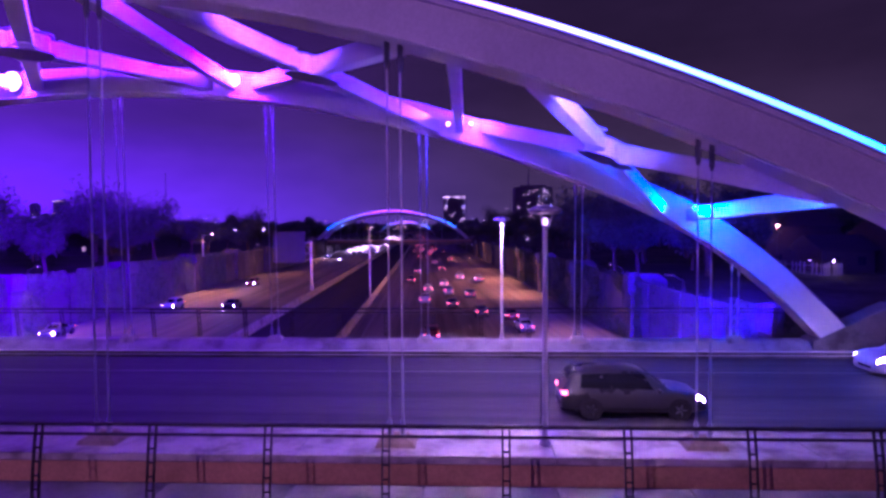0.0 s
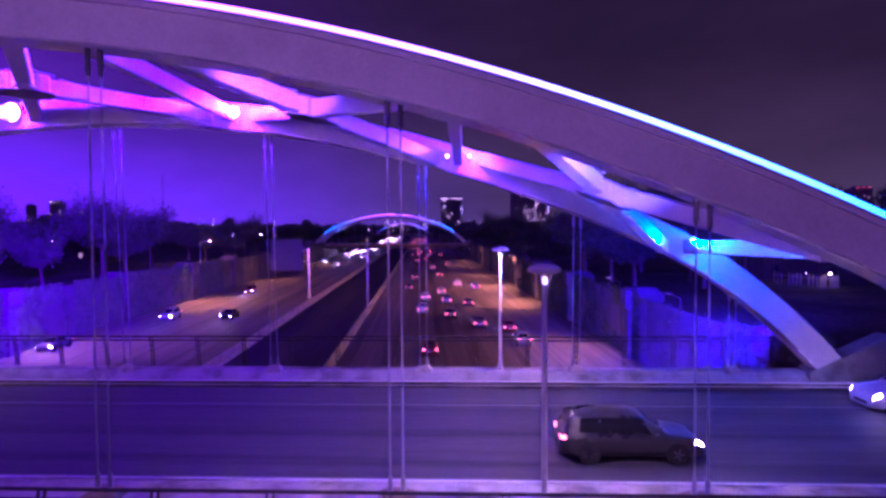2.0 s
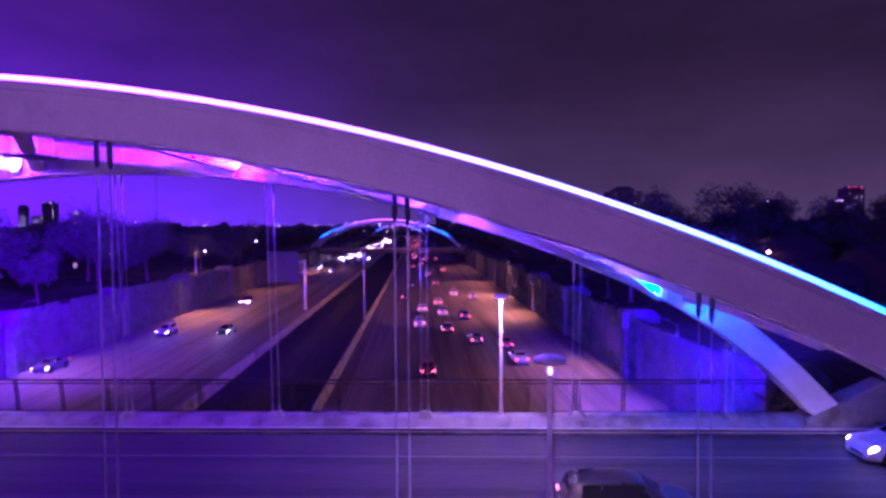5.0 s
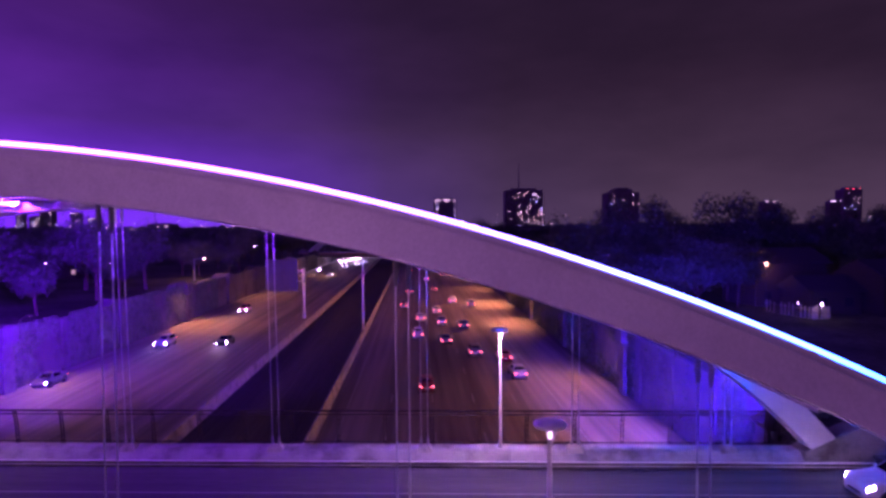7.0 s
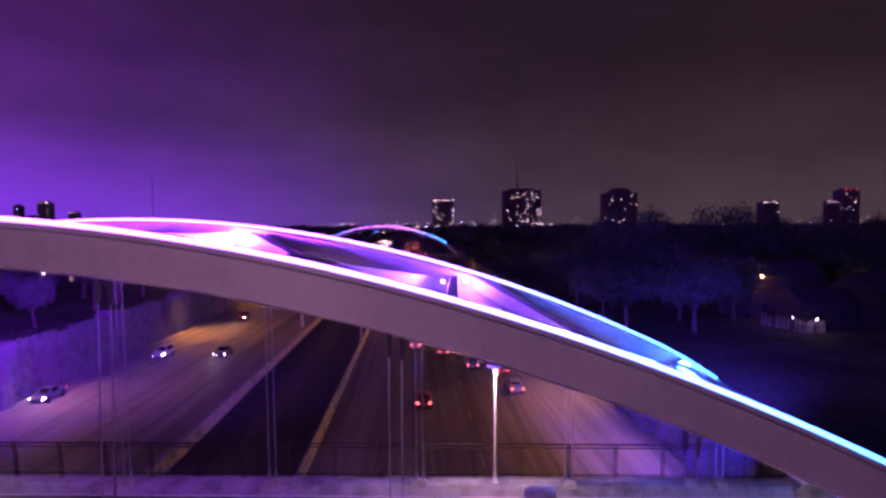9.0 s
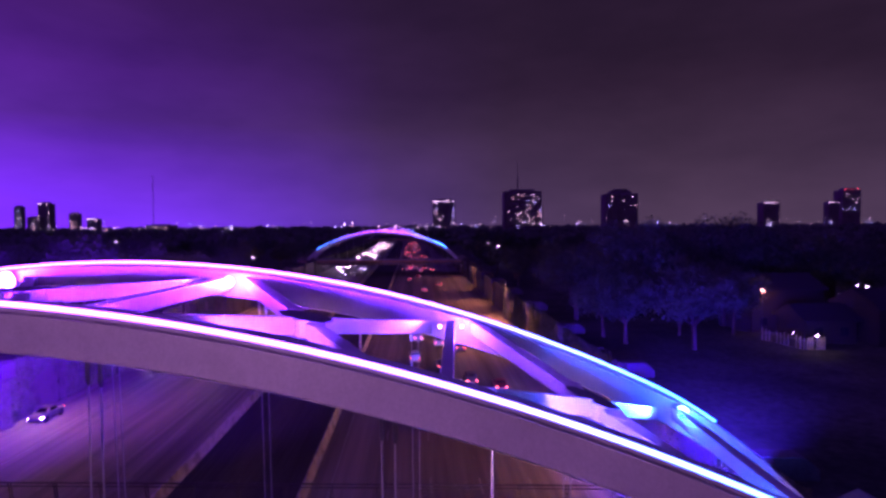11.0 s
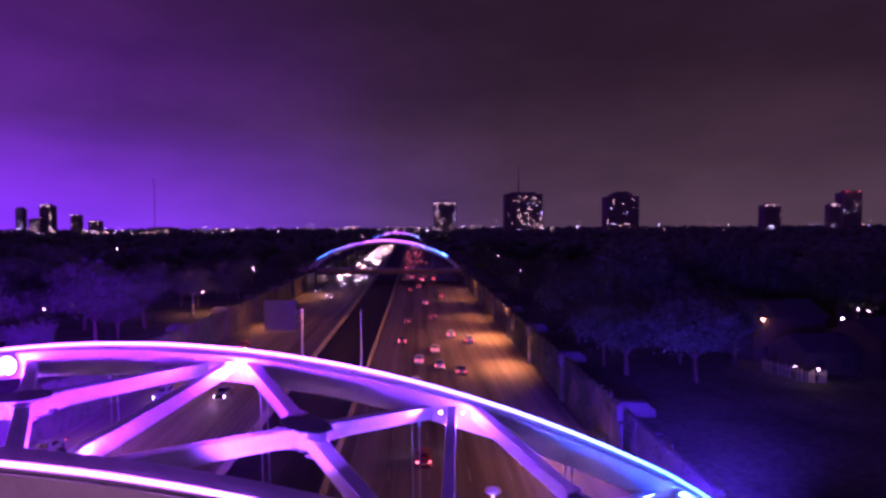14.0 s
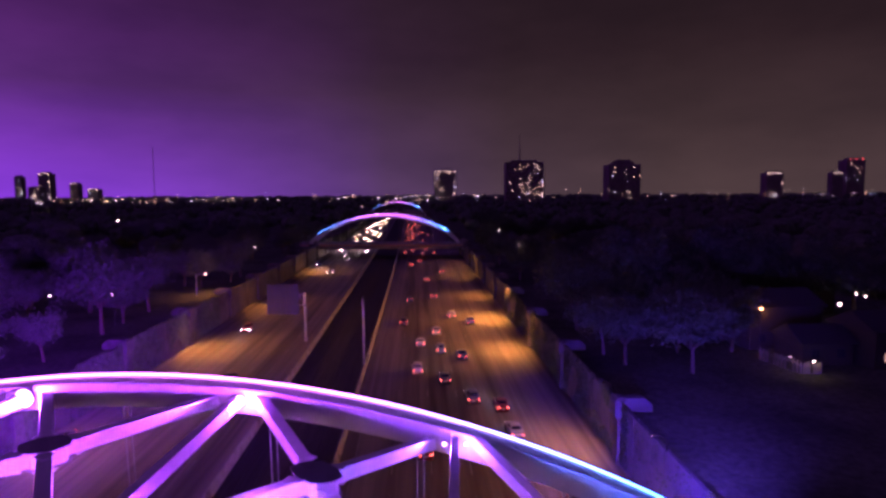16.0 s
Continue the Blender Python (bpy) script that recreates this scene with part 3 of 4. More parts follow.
def barrier(u):
    """Concrete median barrier of the usual sloped shape."""
    bm = bmesh.new()
    shape = [(-0.30, 0), (-0.30, 0.08), (-0.14, 0.33), (-0.08, 1.05), (0.08, 1.05), (0.14, 0.33), (0.30, 0.08), (0.30, 0)]
    loft(bm, [[(lane_x(u, y) + a, y, FREEWAY + z) for a, z in shape] for y in range(-160, 1250, 20)])
    return tagged(part("median_barrier", bm, M_CONC), "long pale concrete barrier beside the dark lane", "barrier", "freeway barriers", "structure")


barrier(MED_L)
barrier(MED_R)

# lane lines
bm = bmesh.new()
for u0, u1, n in ((MED_R, RIGHT - 7, 6), (LEFT + 5, MED_L, 6)):
    for k in range(n):
        u = u0 + 2.0 + (u1 - u0 - 3.0) * k / (n - 1)
        solid = k in (0, n - 1)
        for j in range(-10, 60):
            y = 12.2 * j
            L = 12.2 if solid else 3.05
            h = 0.06
            loft(bm, [[(lane_x(u, yy) - h, yy, FREEWAY + 0.005), (lane_x(u, yy) + h, yy, FREEWAY + 0.005)] for yy in (y, y + L)], closed=False)
for k in range(1, 5):
    u = MED_R + 2.0 + (RIGHT - 7 - MED_R - 3.0) * k / 5
    for j in range(3, 16):
        y = 12.2 * j + 7.6
        box(bm, (lane_x(u, y) - 0.06, y - 0.06, FREEWAY + 0.002), (lane_x(u, y) + 0.06, y + 0.06, FREEWAY + 0.03), 0.01)
tagged(part("lane_line", bm, M_PAINT), "white painted lane lines, dashed and solid", "road marking", kind="structure")

# retaining walls of the trench, in panels between pilasters
M_WALL = material("retaining_wall", (0.12, 0.11, 0.10), 0.9, 0, 0.35, 0.5, 0.35, 14, stain=(0.085, 0.075, 0.068), per=0.12)
for name, u, sg in (("wall_west", LEFT, 1), ("wall_east", RIGHT, -1)):
    base = empty(name, (0, 0, 0))
    tagged(base, "tall concrete retaining wall in panels with pilasters", "wall", kind="structure")
    for k in range(-6, 44):
        y0, y1 = 7.5 * k, 7.5 * (k + 1)
        bm = bmesh.new()
        xa, xb = lane_x(u, y0), lane_x(u, y1)
        for (p, q, t, z0, z1) in ((0.02, 0.98, 0.0, FREEWAY, 0.55), (0.0, 1.0, 0.12, 0.55, 0.72)):
            a, b = y0 + 7.5 * p, y0 + 7.5 * q
            xa, xb = lane_x(u, a), lane_x(u, b)
            loft(bm, [[(xa - sg * 0.35, a, z), (xa + sg * t, a, z), (xb + sg * t, b, z), (xb - sg * 0.35, b, z)] for z in (z0, z1)])
        part("wall_panel", bm, M_WALL, base)
    for k in range(-2, 12):
        y = 64.3 + 26 * k
        x = lane_x(u, y)
        bm = bmesh.new()
        secs = [(0.55, 0.85, FREEWAY), (0.45, 0.75, -0.9), (0.85, 1.15, -0.35), (0.85, 1.15, 1.2), (0.5, 0.7, 1.5)]
        loft(bm, [[(x - sg * 0.34, y - d, z), (x + sg * t, y - d, z), (x + sg * t, y + d, z), (x - sg * 0.34, y + d, z)] for t, d, z in secs])
        pil = part("pilaster", bm, M_WALL, base, "stepped concrete pilaster")
        bm = bmesh.new()
        loft(bm, [[(x - sg * a, y + b, z) for a, b in ((0.345, -0.75), (w, -0.75), (w, 0.75), (0.345, 0.75))] for w, z in ((3.3, -0.4), (3.3, 0.7), (2.4, 1.45))])
        part("shoulder", bm, M_WALL, pil, "concrete shoulder block behind the pilaster")

# approaches of the bridge road over the banks
bm = bmesh.new()
for x0, x1 in ((-260, XC - 38.52), (XC + 38.52, 240)):
    box(bm, (x0, 12.75, -0.4), (x1, 32.6, -0.002))
tagged(part("road_approach", bm, M_DECK), "worn grey street leading off the bridge", "road", kind="structure")


# ---- freeway lamps ----
M_SOD = glow("sodium_glow", (1.0, 0.62, 0.22), 15.0)


def mast_lamp(at, height, arm, twin=False):
    steel = M_RAIL if height < 3 else M_GALV
    base = empty("freeway_lamp", at)
    bm = bmesh.new()
    lathe(bm, [(0.17, 0), (0.15, 0.3), (0.08, height)], 10)
    part("pole", bm, steel, base, "", True)
    for sg in (1, -1) if twin else (1,):
        bm = bmesh.new()
        a = Vector(arm) * sg
        tube(bm, (0, 0, height - 0.1), (a[0], a[1], height + 0.35), 0.05, 0.035, sides=7)
        part("arm", bm, steel, base)
        d = a.normalized()
        n = Vector((-d.y, d.x, 0))
        c = a + Vector((0, 0, height + 0.32))
        bm = bmesh.new()
        loft(bm, [[c + d * (s * 0.42 + 0.3) + n * 0.17 * k + Vector((0, 0, z)) for s, k in ((-1, -0.6), (0.6, -1), (1, 0), (0.6, 1), (-1, 0.6))] for z in (0.0, 0.1, 0.16)])
        head = part("head", bm, steel, base, "flat lamp head")
        bm = bmesh.new()
        lathe(bm, [(0.10, -0.22), (0.19, -0.13), (0.15, -0.004)], 12, c + d * 0.35) if -1 < at[2] < 0 else lathe(bm, [(0.15, -0.004), (0.16, -0.002)], 12, c + d * 0.35)
        part("lens", bm, M_SOD, head)
    return base


WARM = (1.0, 0.55, 0.42)
for x, y, z0, h, arm, w in ((-63.0, 140.0, -0.05, 4.9, (2.0, 0, 0), 1800), (lane_x(RIGHT, 141), 141.0, 0.7, 1.1, (-0.9, 0, 0), 13500), (lane_x(RIGHT, 112), 112.0, 0.7, 1.1, (-0.9, 0, 0), 9000), (lane_x(RIGHT, 173), 173.0, 0.7, 1.1, (-0.9, 0, 0), 4500), (lane_x(RIGHT, 218), 218.0, 0.7, 1.1, (-0.9, 0, 0), 4000), (lane_x(LEFT, 112), 112.0, 0.7, 1.1, (0.9, 0, 0), 8000), (lane_x(LEFT, 157), 157.0, 0.7, 1.1, (0.9, 0, 0), 4000), (lane_x(LEFT, 67), 67.0, 0.7, 1.1, (0.9, 0, 0), 2600), (lane_x(LEFT, 232), 232.0, 0.7, 1.1, (0.9, 0, 0), 6000), (lane_x(RIGHT, 250), 250.0, 0.7, 1.1, (-0.9, 0, 0), 3000), (lane_x(RIGHT, 68), 68.0, 0.7, 1.1, (-0.9, 0, 0), 3600), (lane_x(RIGHT, 52), 52.0, 0.7, 1.1, (-0.9, 0, 0), 2400), (lane_x(-15, -14), -14.0, FREEWAY, 15.5, (2.3, 0, 0), 3300)):
    tagged(mast_lamp((x, y, z0), h, arm), "grey freeway lamp with an orange sodium light", "street lamp", "freeway lamps")
    a = Vector((x, y, z0 + h + 0.1)) + Vector(arm) * 1.15
    if z0 > 0:
        lamp("sodium_lamp", a, SODIUM, w, 0.3, a + Vector((arm[0] * 10, 0, -7)), 156, 1.0)
    else:
        lamp("sodium_lamp", a, SODIUM if z0 > -1 else WARM, w, 0.12)

# ---- trees ----
M_LEAF = material("dark_leaves", (0.095, 0.12, 0.08), 0.7, 0, 0.5, 1.5, 0.0, 6, per=0.25, spec=0.15)
rnd = random.Random(7)


def tree(height, spread, seed, leaves=5200):
    r = random.Random(seed)
    base = empty("tree")
    bm = bmesh.new()
    fork = height * r.uniform(0.22, 0.32)
    top = Vector((r.uniform(-0.3, 0.3), r.uniform(-0.3, 0.3), fork))
    tube(bm, (0, 0, -0.3), top * 0.5, 0.030 * height, 0.023 * height, 8)
    tube(bm, top * 0.5, top, 0.023 * height, 0.018 * height, 8)
    tips = []
    for k in range(7):
        a = k * math.tau / 7 + r.uniform(-0.3, 0.3)
        out = spread * r.uniform(0.35, 0.75)
        elbow = top + Vector((math.cos(a) * out * 0.5, math.sin(a) * out * 0.5, height * r.uniform(0.12, 0.25)))
        tip = top + Vector((math.cos(a) * out, math.sin(a) * out, height * r.uniform(0.25, 0.58)))
        tube(bm, top, elbow, 0.011 * height, 0.007 * height, 6)
        tube(bm, elbow, tip, 0.007 * height, 0.002 * height, 5)
        tips += [elbow, tip, elbow.lerp(tip, 0.5)]
        for j in range(2):
            t2 = elbow + Vector((r.uniform(-1, 1), r.uniform(-1, 1), r.uniform(0.1, 0.9))) * spread * 0.4
            tube(bm, elbow, t2, 0.005 * height, 0.0015 * height, 4)
            tips.append(t2)
    part("trunk", bm, M_BARK, base, "grey-brown trunk with spreading limbs")
    verts, faces = [], []
    clumps = [(t, spread * r.uniform(0.22, 0.42)) for t in tips]
    for n in range(leaves):
        c, rad = clumps[r.randrange(len(clumps))]
        d = Vector((r.gauss(0, 1), r.gauss(0, 1), r.gauss(0, 0.8))).normalized()
        p = c + d * rad * (r.random() ** 0.35)
        s = r.uniform(0.09, 0.20) * (0.6 + height / 18)
        u = Vector((r.gauss(0, 1), r.gauss(0, 1), r.gauss(0, 0.6))).normalized()
        v = u.cross(d + Vector((0.01, 0.02, 0.03))).normalized()
        k = len(verts)
        verts += [p - u * s, p + v * s * 0.6, p + u * s * 1.1, p - v * s * 0.6]
        faces.append((k, k + 1, k + 2, k + 3))
    me = bpy.data.meshes.new("crown")
    me.from_pydata(verts, [], faces)
    me.materials.append(M_LEAF)
    crown = new("crown", me)
    crown.parent = base
    return base


kinds = [tree(h, s, 20 + k, 22000 if h > 16 else 5200) for k, (h, s) in enumerate(((9, 5.2), (12, 6.0), (14, 7.5), (8, 4.2), (11, 7.0), (17, 8.0)))]
for t in kinds:
    tagged(t, "broad leafy tree, dark against the night", "tree", "trees beside the freeway")
spots = []


def near_tree(x, y, k, s=1.0):
    spots.append((x, y))
    m = pose(x, y, -0.05, 0, 0, rnd.uniform(0, 360)) @ Matrix.Scale(s, 4)
    used = kinds[k].get("used", 0)
    if not used:
        kinds[k]["used"] = 1
        kinds[k].matrix_basis = m
    else:
        t = copy_thing(kinds[k], m)
        t.scale = (s, s, s)


for x, y, s in ((53, 112, 1.12), (33, 114, 1.08), (64, 116, 0.97), (74, 113, 0.94), (86, 118, 0.98), (44.5, 124, 0.95)):
    near_tree(x, y, 5, s)
for n in range(150):
    y = rnd.uniform(42, 330) if n % 3 else rnd.uniform(38, 130)
    sg = 1 if n % 2 else -1
    x = lane_x(RIGHT if sg > 0 else LEFT, y) + sg * (5 + abs(rnd.gauss(0, 1)) * 38)
    if any((x - a) ** 2 + (y - b) ** 2 < 25 for a, b in spots):
        continue
    if sg > 0 and y < 74 and x < 80:
        continue
    if (36 < x < 56 and 55 < y < 88) or (0.47 < x / y < 0.68 and 48 < y < 86):
        continue
    near_tree(x, y, rnd.randrange(5), rnd.uniform(0.75, 1.12) * (1.18 if sg > 0 and y > 85 else 1.0))

# ivy over the trench walls
for u, sg, y0, y1, seed, count in ((RIGHT, -1, 33, 150, 3, 24000), (LEFT, 1, 36, 135, 4, 24000)):
    r = random.Random(seed)
    verts, faces = [], []
    while len(faces) < count:
        y, z = r.uniform(y0, y1), r.uniform(FREEWAY + 0.2, 1.25)
        if (sg < 0 and 44 < y < 61 and r.random() < 0.9) or noise.noise((y * 0.16, z * 0.22, seed)) < -0.28 or abs((y + 7.5) % 15 - 7.5) < 1.3 and r.random() < 0.85:
            continue
        p = Vector((lane_x(u, y) + sg * r.uniform(0.14, 0.34), y, z))
        s = r.uniform(0.07, 0.2)
        a = Vector((sg * r.uniform(-0.2, 0.6), r.gauss(0, 1), r.gauss(-0.4, 0.8))).normalized()
        b = a.cross(Vector((sg, r.gauss(0, 0.4), r.gauss(0.3, 0.3)))).normalized()
        k = len(verts)
        verts += [p - a * s, p + b * s * 0.8, p + a * s * 1.2, p - b * s * 0.8]
        faces.append((k, k + 1, k + 2, k + 3))
    me = bpy.data.meshes.new("ivy")
    me.from_pydata(verts, [], faces)
    me.materials.append(M_LEAF)
    tagged(new("ivy", me), "dark ivy hanging over the concrete trench wall", "ivy", kind="stuff")

# far woods up to the horizon
verts, faces = [], []
ico = bmesh.new()
bmesh.ops.create_icosphere(ico, subdivisions=1, radius=1.0)
ico_v = [v.co.copy() for v in ico.verts]
ico_f = [[v.index for v in f.verts] for f in ico.faces]
ico.free()
ico = bmesh.new()
bmesh.ops.create_icosphere(ico, subdivisions=2, radius=1.0)
fine_v = [v.co.copy() for v in ico.verts]
fine_f = [[v.index for v in f.verts] for f in ico.faces]
ico.free()
for n in range(6400):
    y = 120 + (2600 * rnd.random() ** 1.6 if n < 5200 else rnd.uniform(1500, 4200))
    x = lane_x(-15, min(y, 1250)) + rnd.uniform(-1, 1) * (220 + 1.05 * y)
    e = lane_x(RIGHT, min(y, 1250)) + 10
    w = lane_x(LEFT, min(y, 1250)) - 10
    if w < x < e and y < 1250:
        continue
    if y < 330 and (w - 70 < x < e + 70):
        continue
    top = rnd.uniform(7, 13.5) if y < 700 else rnd.uniform(10, 17) if y < 1500 else rnd.uniform(15, 24)
    for j in range(3 if y < 900 else 1):
        c = Vector((x + rnd.uniform(-4, 4), y + rnd.uniform(-4, 4), top * rnd.uniform(0.4, 0.72)))
        rad = rnd.uniform(3.0, 5.5) * (1 if y < 900 else 1.7 if y < 1800 else 4.5)
        k = len(verts)
        near = y < 620
        for v in fine_v if near else ico_v:
            verts.append(c + Vector((v.x * rad, v.y * rad, v.z * top * 0.38)) * rnd.uniform(0.80, 1.14))
        faces += [[i + k for i in f] for f in (fine_f if near else ico_f)]
me = bpy.data.meshes.new("woods")
me.from_pydata(verts, [], faces)
me.materials.append(M_LEAF)
tagged(new("woods", me), "dark tree crowns of the neighbourhood reaching to the horizon", "woods", kind="stuff")


# ---- skyline ----
M_TOWER = material("tower_facade", (0.24, 0.20, 0.19), 0.8, 0, 0.2, 0.05, 0.0, 1, spec=0.10)
M_GLASS = material("dark_window", (0.03, 0.03, 0.04), 0.2, 0, 0.2, 1, 0.0, 1)
M_LITS = [glow("lit_window", c, s) for c, s in (((1.0, 0.74, 0.42), 4.0), ((0.85, 0.9, 1.0), 3.0), ((1.0, 0.6, 0.3), 3.0))]
M_RED = glow("red_beacon", (1.0, 0.06, 0.04), 4.0)


def tower(px, top, wide, dist, lit, seed, label, antenna=0.0, crown=False, steps=0, red=0, foot=0.0):
    """A high-rise whose width and height follow from its distance; px and top are across and up, as slopes."""
    r = random.Random(seed)
    x, w, h = px * dist, wide * dist, top * dist + 21.0
    base = empty("high_rise", (x, dist, foot))
    tagged(base, label, "tower", "skyline towers")
    d = w * 0.8
    bm = bmesh.new()
    box(bm, (-w / 2, 0, 0), (w / 2, d, h), 0.4)
    box(bm, (-w * 0.34, d * 0.2, h), (w * 0.34, d * 0.7, h + h * 0.05), 0.2)
    for k in range(steps):
        box(bm, (-w * (0.3 - 0.1 * k), d * 0.2, h * (1.05 + 0.035 * k)), (w * (0.3 - 0.1 * k), d * 0.6, h * (1.05 + 0.035 * (k + 1))), 0.2)
    part("wall", bm, M_TOWER, base)
    nf, nc = max(4, int(h / 4.4)), max(3, int(w / 5.0))
    bm = bmesh.new()
    box(bm, (-0.19 * w / nc, -0.12, -0.2 * h / nf), (0.19 * w / nc, 0.1, 0.2 * h / nf))
    share = [r.choice((0.35, 0.5, 2.4)) for j in range(nc)]
    first = None
    for i in range(nf):
        for j in range(nc):
            x0, z0 = (j + 0.5 - nc / 2) * w / nc, (i + 0.6) * h / nf
            if z0 > h - 2:
                continue
            on = r.random() < lit * share[j]
            m = Matrix.Translation((x0, 0, z0))
            if first is None:
                me = bpy.data.meshes.new("window")
                bm.to_mesh(me)
                bm.free()
                first = [me]
                me.materials.append(M_GLASS)
                for mt in M_LITS:
                    m2 = me.copy()
                    m2.materials.clear()
                    m2.materials.append(mt)
                    first.append(m2)
            ob = new("window", first[r.choice((1, 1, 2, 3)) if on else 0])
            ob.parent = base
            ob.matrix_basis = m @ Matrix.Diagonal((0.62, 1, 0.62, 1)) if on else m
    if crown:
        for k in range(nc):
            if k % 4 != 3:
                ob = new("sign_light", first[1])
                ob.parent = base
                ob.matrix_basis = Matrix.Translation(((k + 0.5 - nc / 2) * w / nc, -0.3, h - 1.0)) @ Matrix.Diagonal((0.9, 1, 0.55, 1))
    if antenna:
        bm = bmesh.new()
        tube(bm, (-w * 0.1, d / 2, h), (-w * 0.1, d / 2, h + antenna * 0.45), 1.6, 1.2, 6)
        tube(bm, (-w * 0.1, d / 2, h + antenna * 0.45), (-w * 0.1, d / 2, h + antenna), 0.9, 0.3, 5)
        part("antenna", bm, M_TOWER, base)
    for k in range(red):
        bm = bmesh.new()
        bmesh.ops.create_icosphere(bm, subdivisions=1, radius=1.1, matrix=Matrix.Translation(((k + 0.5) / red * w - w / 2, 0, h + 1)))
        part("beacon", bm, M_RED, base)
    return base


tower(-0.024, 0.040, 0.036, 1300, 0.09, 1, "mid-rise block with a row of lights along its roof", crown=True)
tower(0.108, 0.055, 0.062, 1250, 0.14, 2, "tall block of scattered lit windows with a roof mast", antenna=62)
tower(0.272, 0.050, 0.052, 1250, 0.05, 3, "dark tower with a stepped top and few lit windows", steps=2)
tower(0.516, 0.034, 0.027, 1500, 0.05, 4, "low dark tower with a bright line of roof lights", crown=True)
tower(0.645, 0.054, 0.030, 1700, 0.05, 5, "slim dark tower with red lights on top", red=3)
tower(0.617, 0.034, 0.018, 1500, 0.03, 6, "low dark tower with a bright line of roof lights", crown=True)
tower(-0.703, 0.041, 0.020, 1700, 0.07, 8, "slim distant tower with a bright line of roof lights", crown=True)
tower(-0.652, 0.024, 0.015, 1700, 0.06, 9, "slim distant block with a bright line of roof lights", crown=True)
tower(-0.748, 0.036, 0.013, 1800, 0.06, 14, "slim dark distant tower of few lit windows")
tower(-0.722, 0.018, 0.020, 1600, 0.14, 15, "low distant block of few lit windows")
tower(-0.620, 0.014, 0.018, 1600, 0.10, 16, "low distant block with a bright line of roof lights", crown=True)
tower(-0.508, 0.002, 0.040, 1100, 0.16, 12, "long low block with lit windows")
tower(-0.435, -0.004, 0.050, 1100, 0.16, 13, "long low block with lit windows")

# radio mast
base = empty("radio_mast", (-0.514 * 1500, 1500, 0))
for a in range(3):
    bm = bmesh.new()
    p = Vector((1.1 * math.cos(a * 2.1), 1.1 * math.sin(a * 2.1), 0))
    tube(bm, p, p + Vector((0, 0, 150)), 0.3, 0.2, 5)
    part("leg", bm, M_TOWER, base)
for k in range(15):
    bm = bmesh.new()
    loft(bm, [[(1.2 * math.cos(a * 2.1), 1.2 * math.sin(a * 2.1), z) for a in range(3)] for z in (10 * k + 4, 10 * k + 4.5)])
    part("cross_plate", bm, M_TOWER, base)
tagged(base, "slender three-legged radio mast on the horizon", "mast")

# lights scattered over the far neighbourhoods: small lamp globes on poles
M_DOTS = [glow("far_lamp", c, s) for c, s in (((1.0, 0.7, 0.36), 5), ((1.0, 0.92, 0.8), 9), ((1.0, 0.5, 0.18), 4), ((0.7, 0.8, 1.0), 2.5))]


def far_lights(name, label, items):
    verts, faces, mats = [], [], []
    for x, y, z, rad, mi in items:
        k = len(verts)
        for v in ico_v:
            verts.append((x + v.x * rad, y + v.y * rad, z + v.z * rad))
        faces += [[i + k for i in f] for f in ico_f]
        mats += [mi] * len(ico_f)
        k = len(verts)
        verts += [(x - 0.06, y, z), (x + 0.06, y, z), (x + 0.06, y, -0.1), (x - 0.06, y, -0.1)]
        faces.append((k, k + 1, k + 2, k + 3))
        mats.append(4)
    me = bpy.data.meshes.new(name)
    me.from_pydata(verts, [], faces)
    for mt in (*M_DOTS, M_GALV):
        me.materials.append(mt)
    me.polygons.foreach_set("material_index", mats)
    return tagged(new(name, me), label, "street lamps", kind="stuff")


items = []
for n in range(230):
    y = rnd.uniform(700, 1600)
    x = rnd.uniform(-0.78, 0.68) * y
    if -0.16 < x / y < 0.02 and y < 1300:
        continue
    items.append((x, y, rnd.uniform(15.5, 24) if n % 3 else rnd.uniform(18, 30), rnd.uniform(0.2, 0.62) ** 1.7 * y / 1000, rnd.choice((0, 0, 1, 2, 0, 3))))
for n in range(80):
    y = rnd.uniform(1000, 1500)
    items.append((lane_x(-15, 1250) + rnd.gauss(15, 75), y, rnd.uniform(4, 24), rnd.uniform(0.2, 0.62), rnd.choice((0, 1, 0, 2))))
for n in range(60):
    y = rnd.uniform(900, 1150)
    items.append((rnd.uniform(-0.72, -0.38) * y, y, rnd.uniform(13, 19), rnd.uniform(0.25, 0.55), rnd.choice((0, 0, 1, 2))))
far_lights("far_lights", "tiny warm and white lights along the horizon", items)

# ---- cars ----
M_RIM = material("dark_alloy_rim", (0.16, 0.16, 0.17), 0.4, 0.6, 0.2, 3, 0.05, 30)
M_TYRE = material("tyre", (0.02, 0.02, 0.02), 0.9, 0, 0.2, 5, 0.1, 40)
M_CARGLASS = material("car_glass", (0.015, 0.017, 0.02), 0.08, 0, 0.1, 1, 0.0, 1)
M_HEAD = glow("headlight", (1.0, 0.86, 0.62), 85.0)
M_TAIL = glow("tail_light", (1.0, 0.13, 0.06), 6.0)
M_WHITECAR = material("white_car_paint", (0.78, 0.78, 0.78), 0.25, 0.0, 0.05, 1, 0.0, 5)
M_GREYCAR = material("dark_grey_car_paint", (0.06, 0.06, 0.06), 0.32, 0.4, 0.06, 1, 0.0, 5)
PAINTS = [material("car_paint", c, 0.36, 0.3, 0.06, 1, 0.0, 5) for c in ((0.62, 0.62, 0.62), (0.10, 0.10, 0.11), (0.03, 0.03, 0.035), (0.30, 0.31, 0.33), (0.22, 0.03, 0.03), (0.05, 0.08, 0.16))]


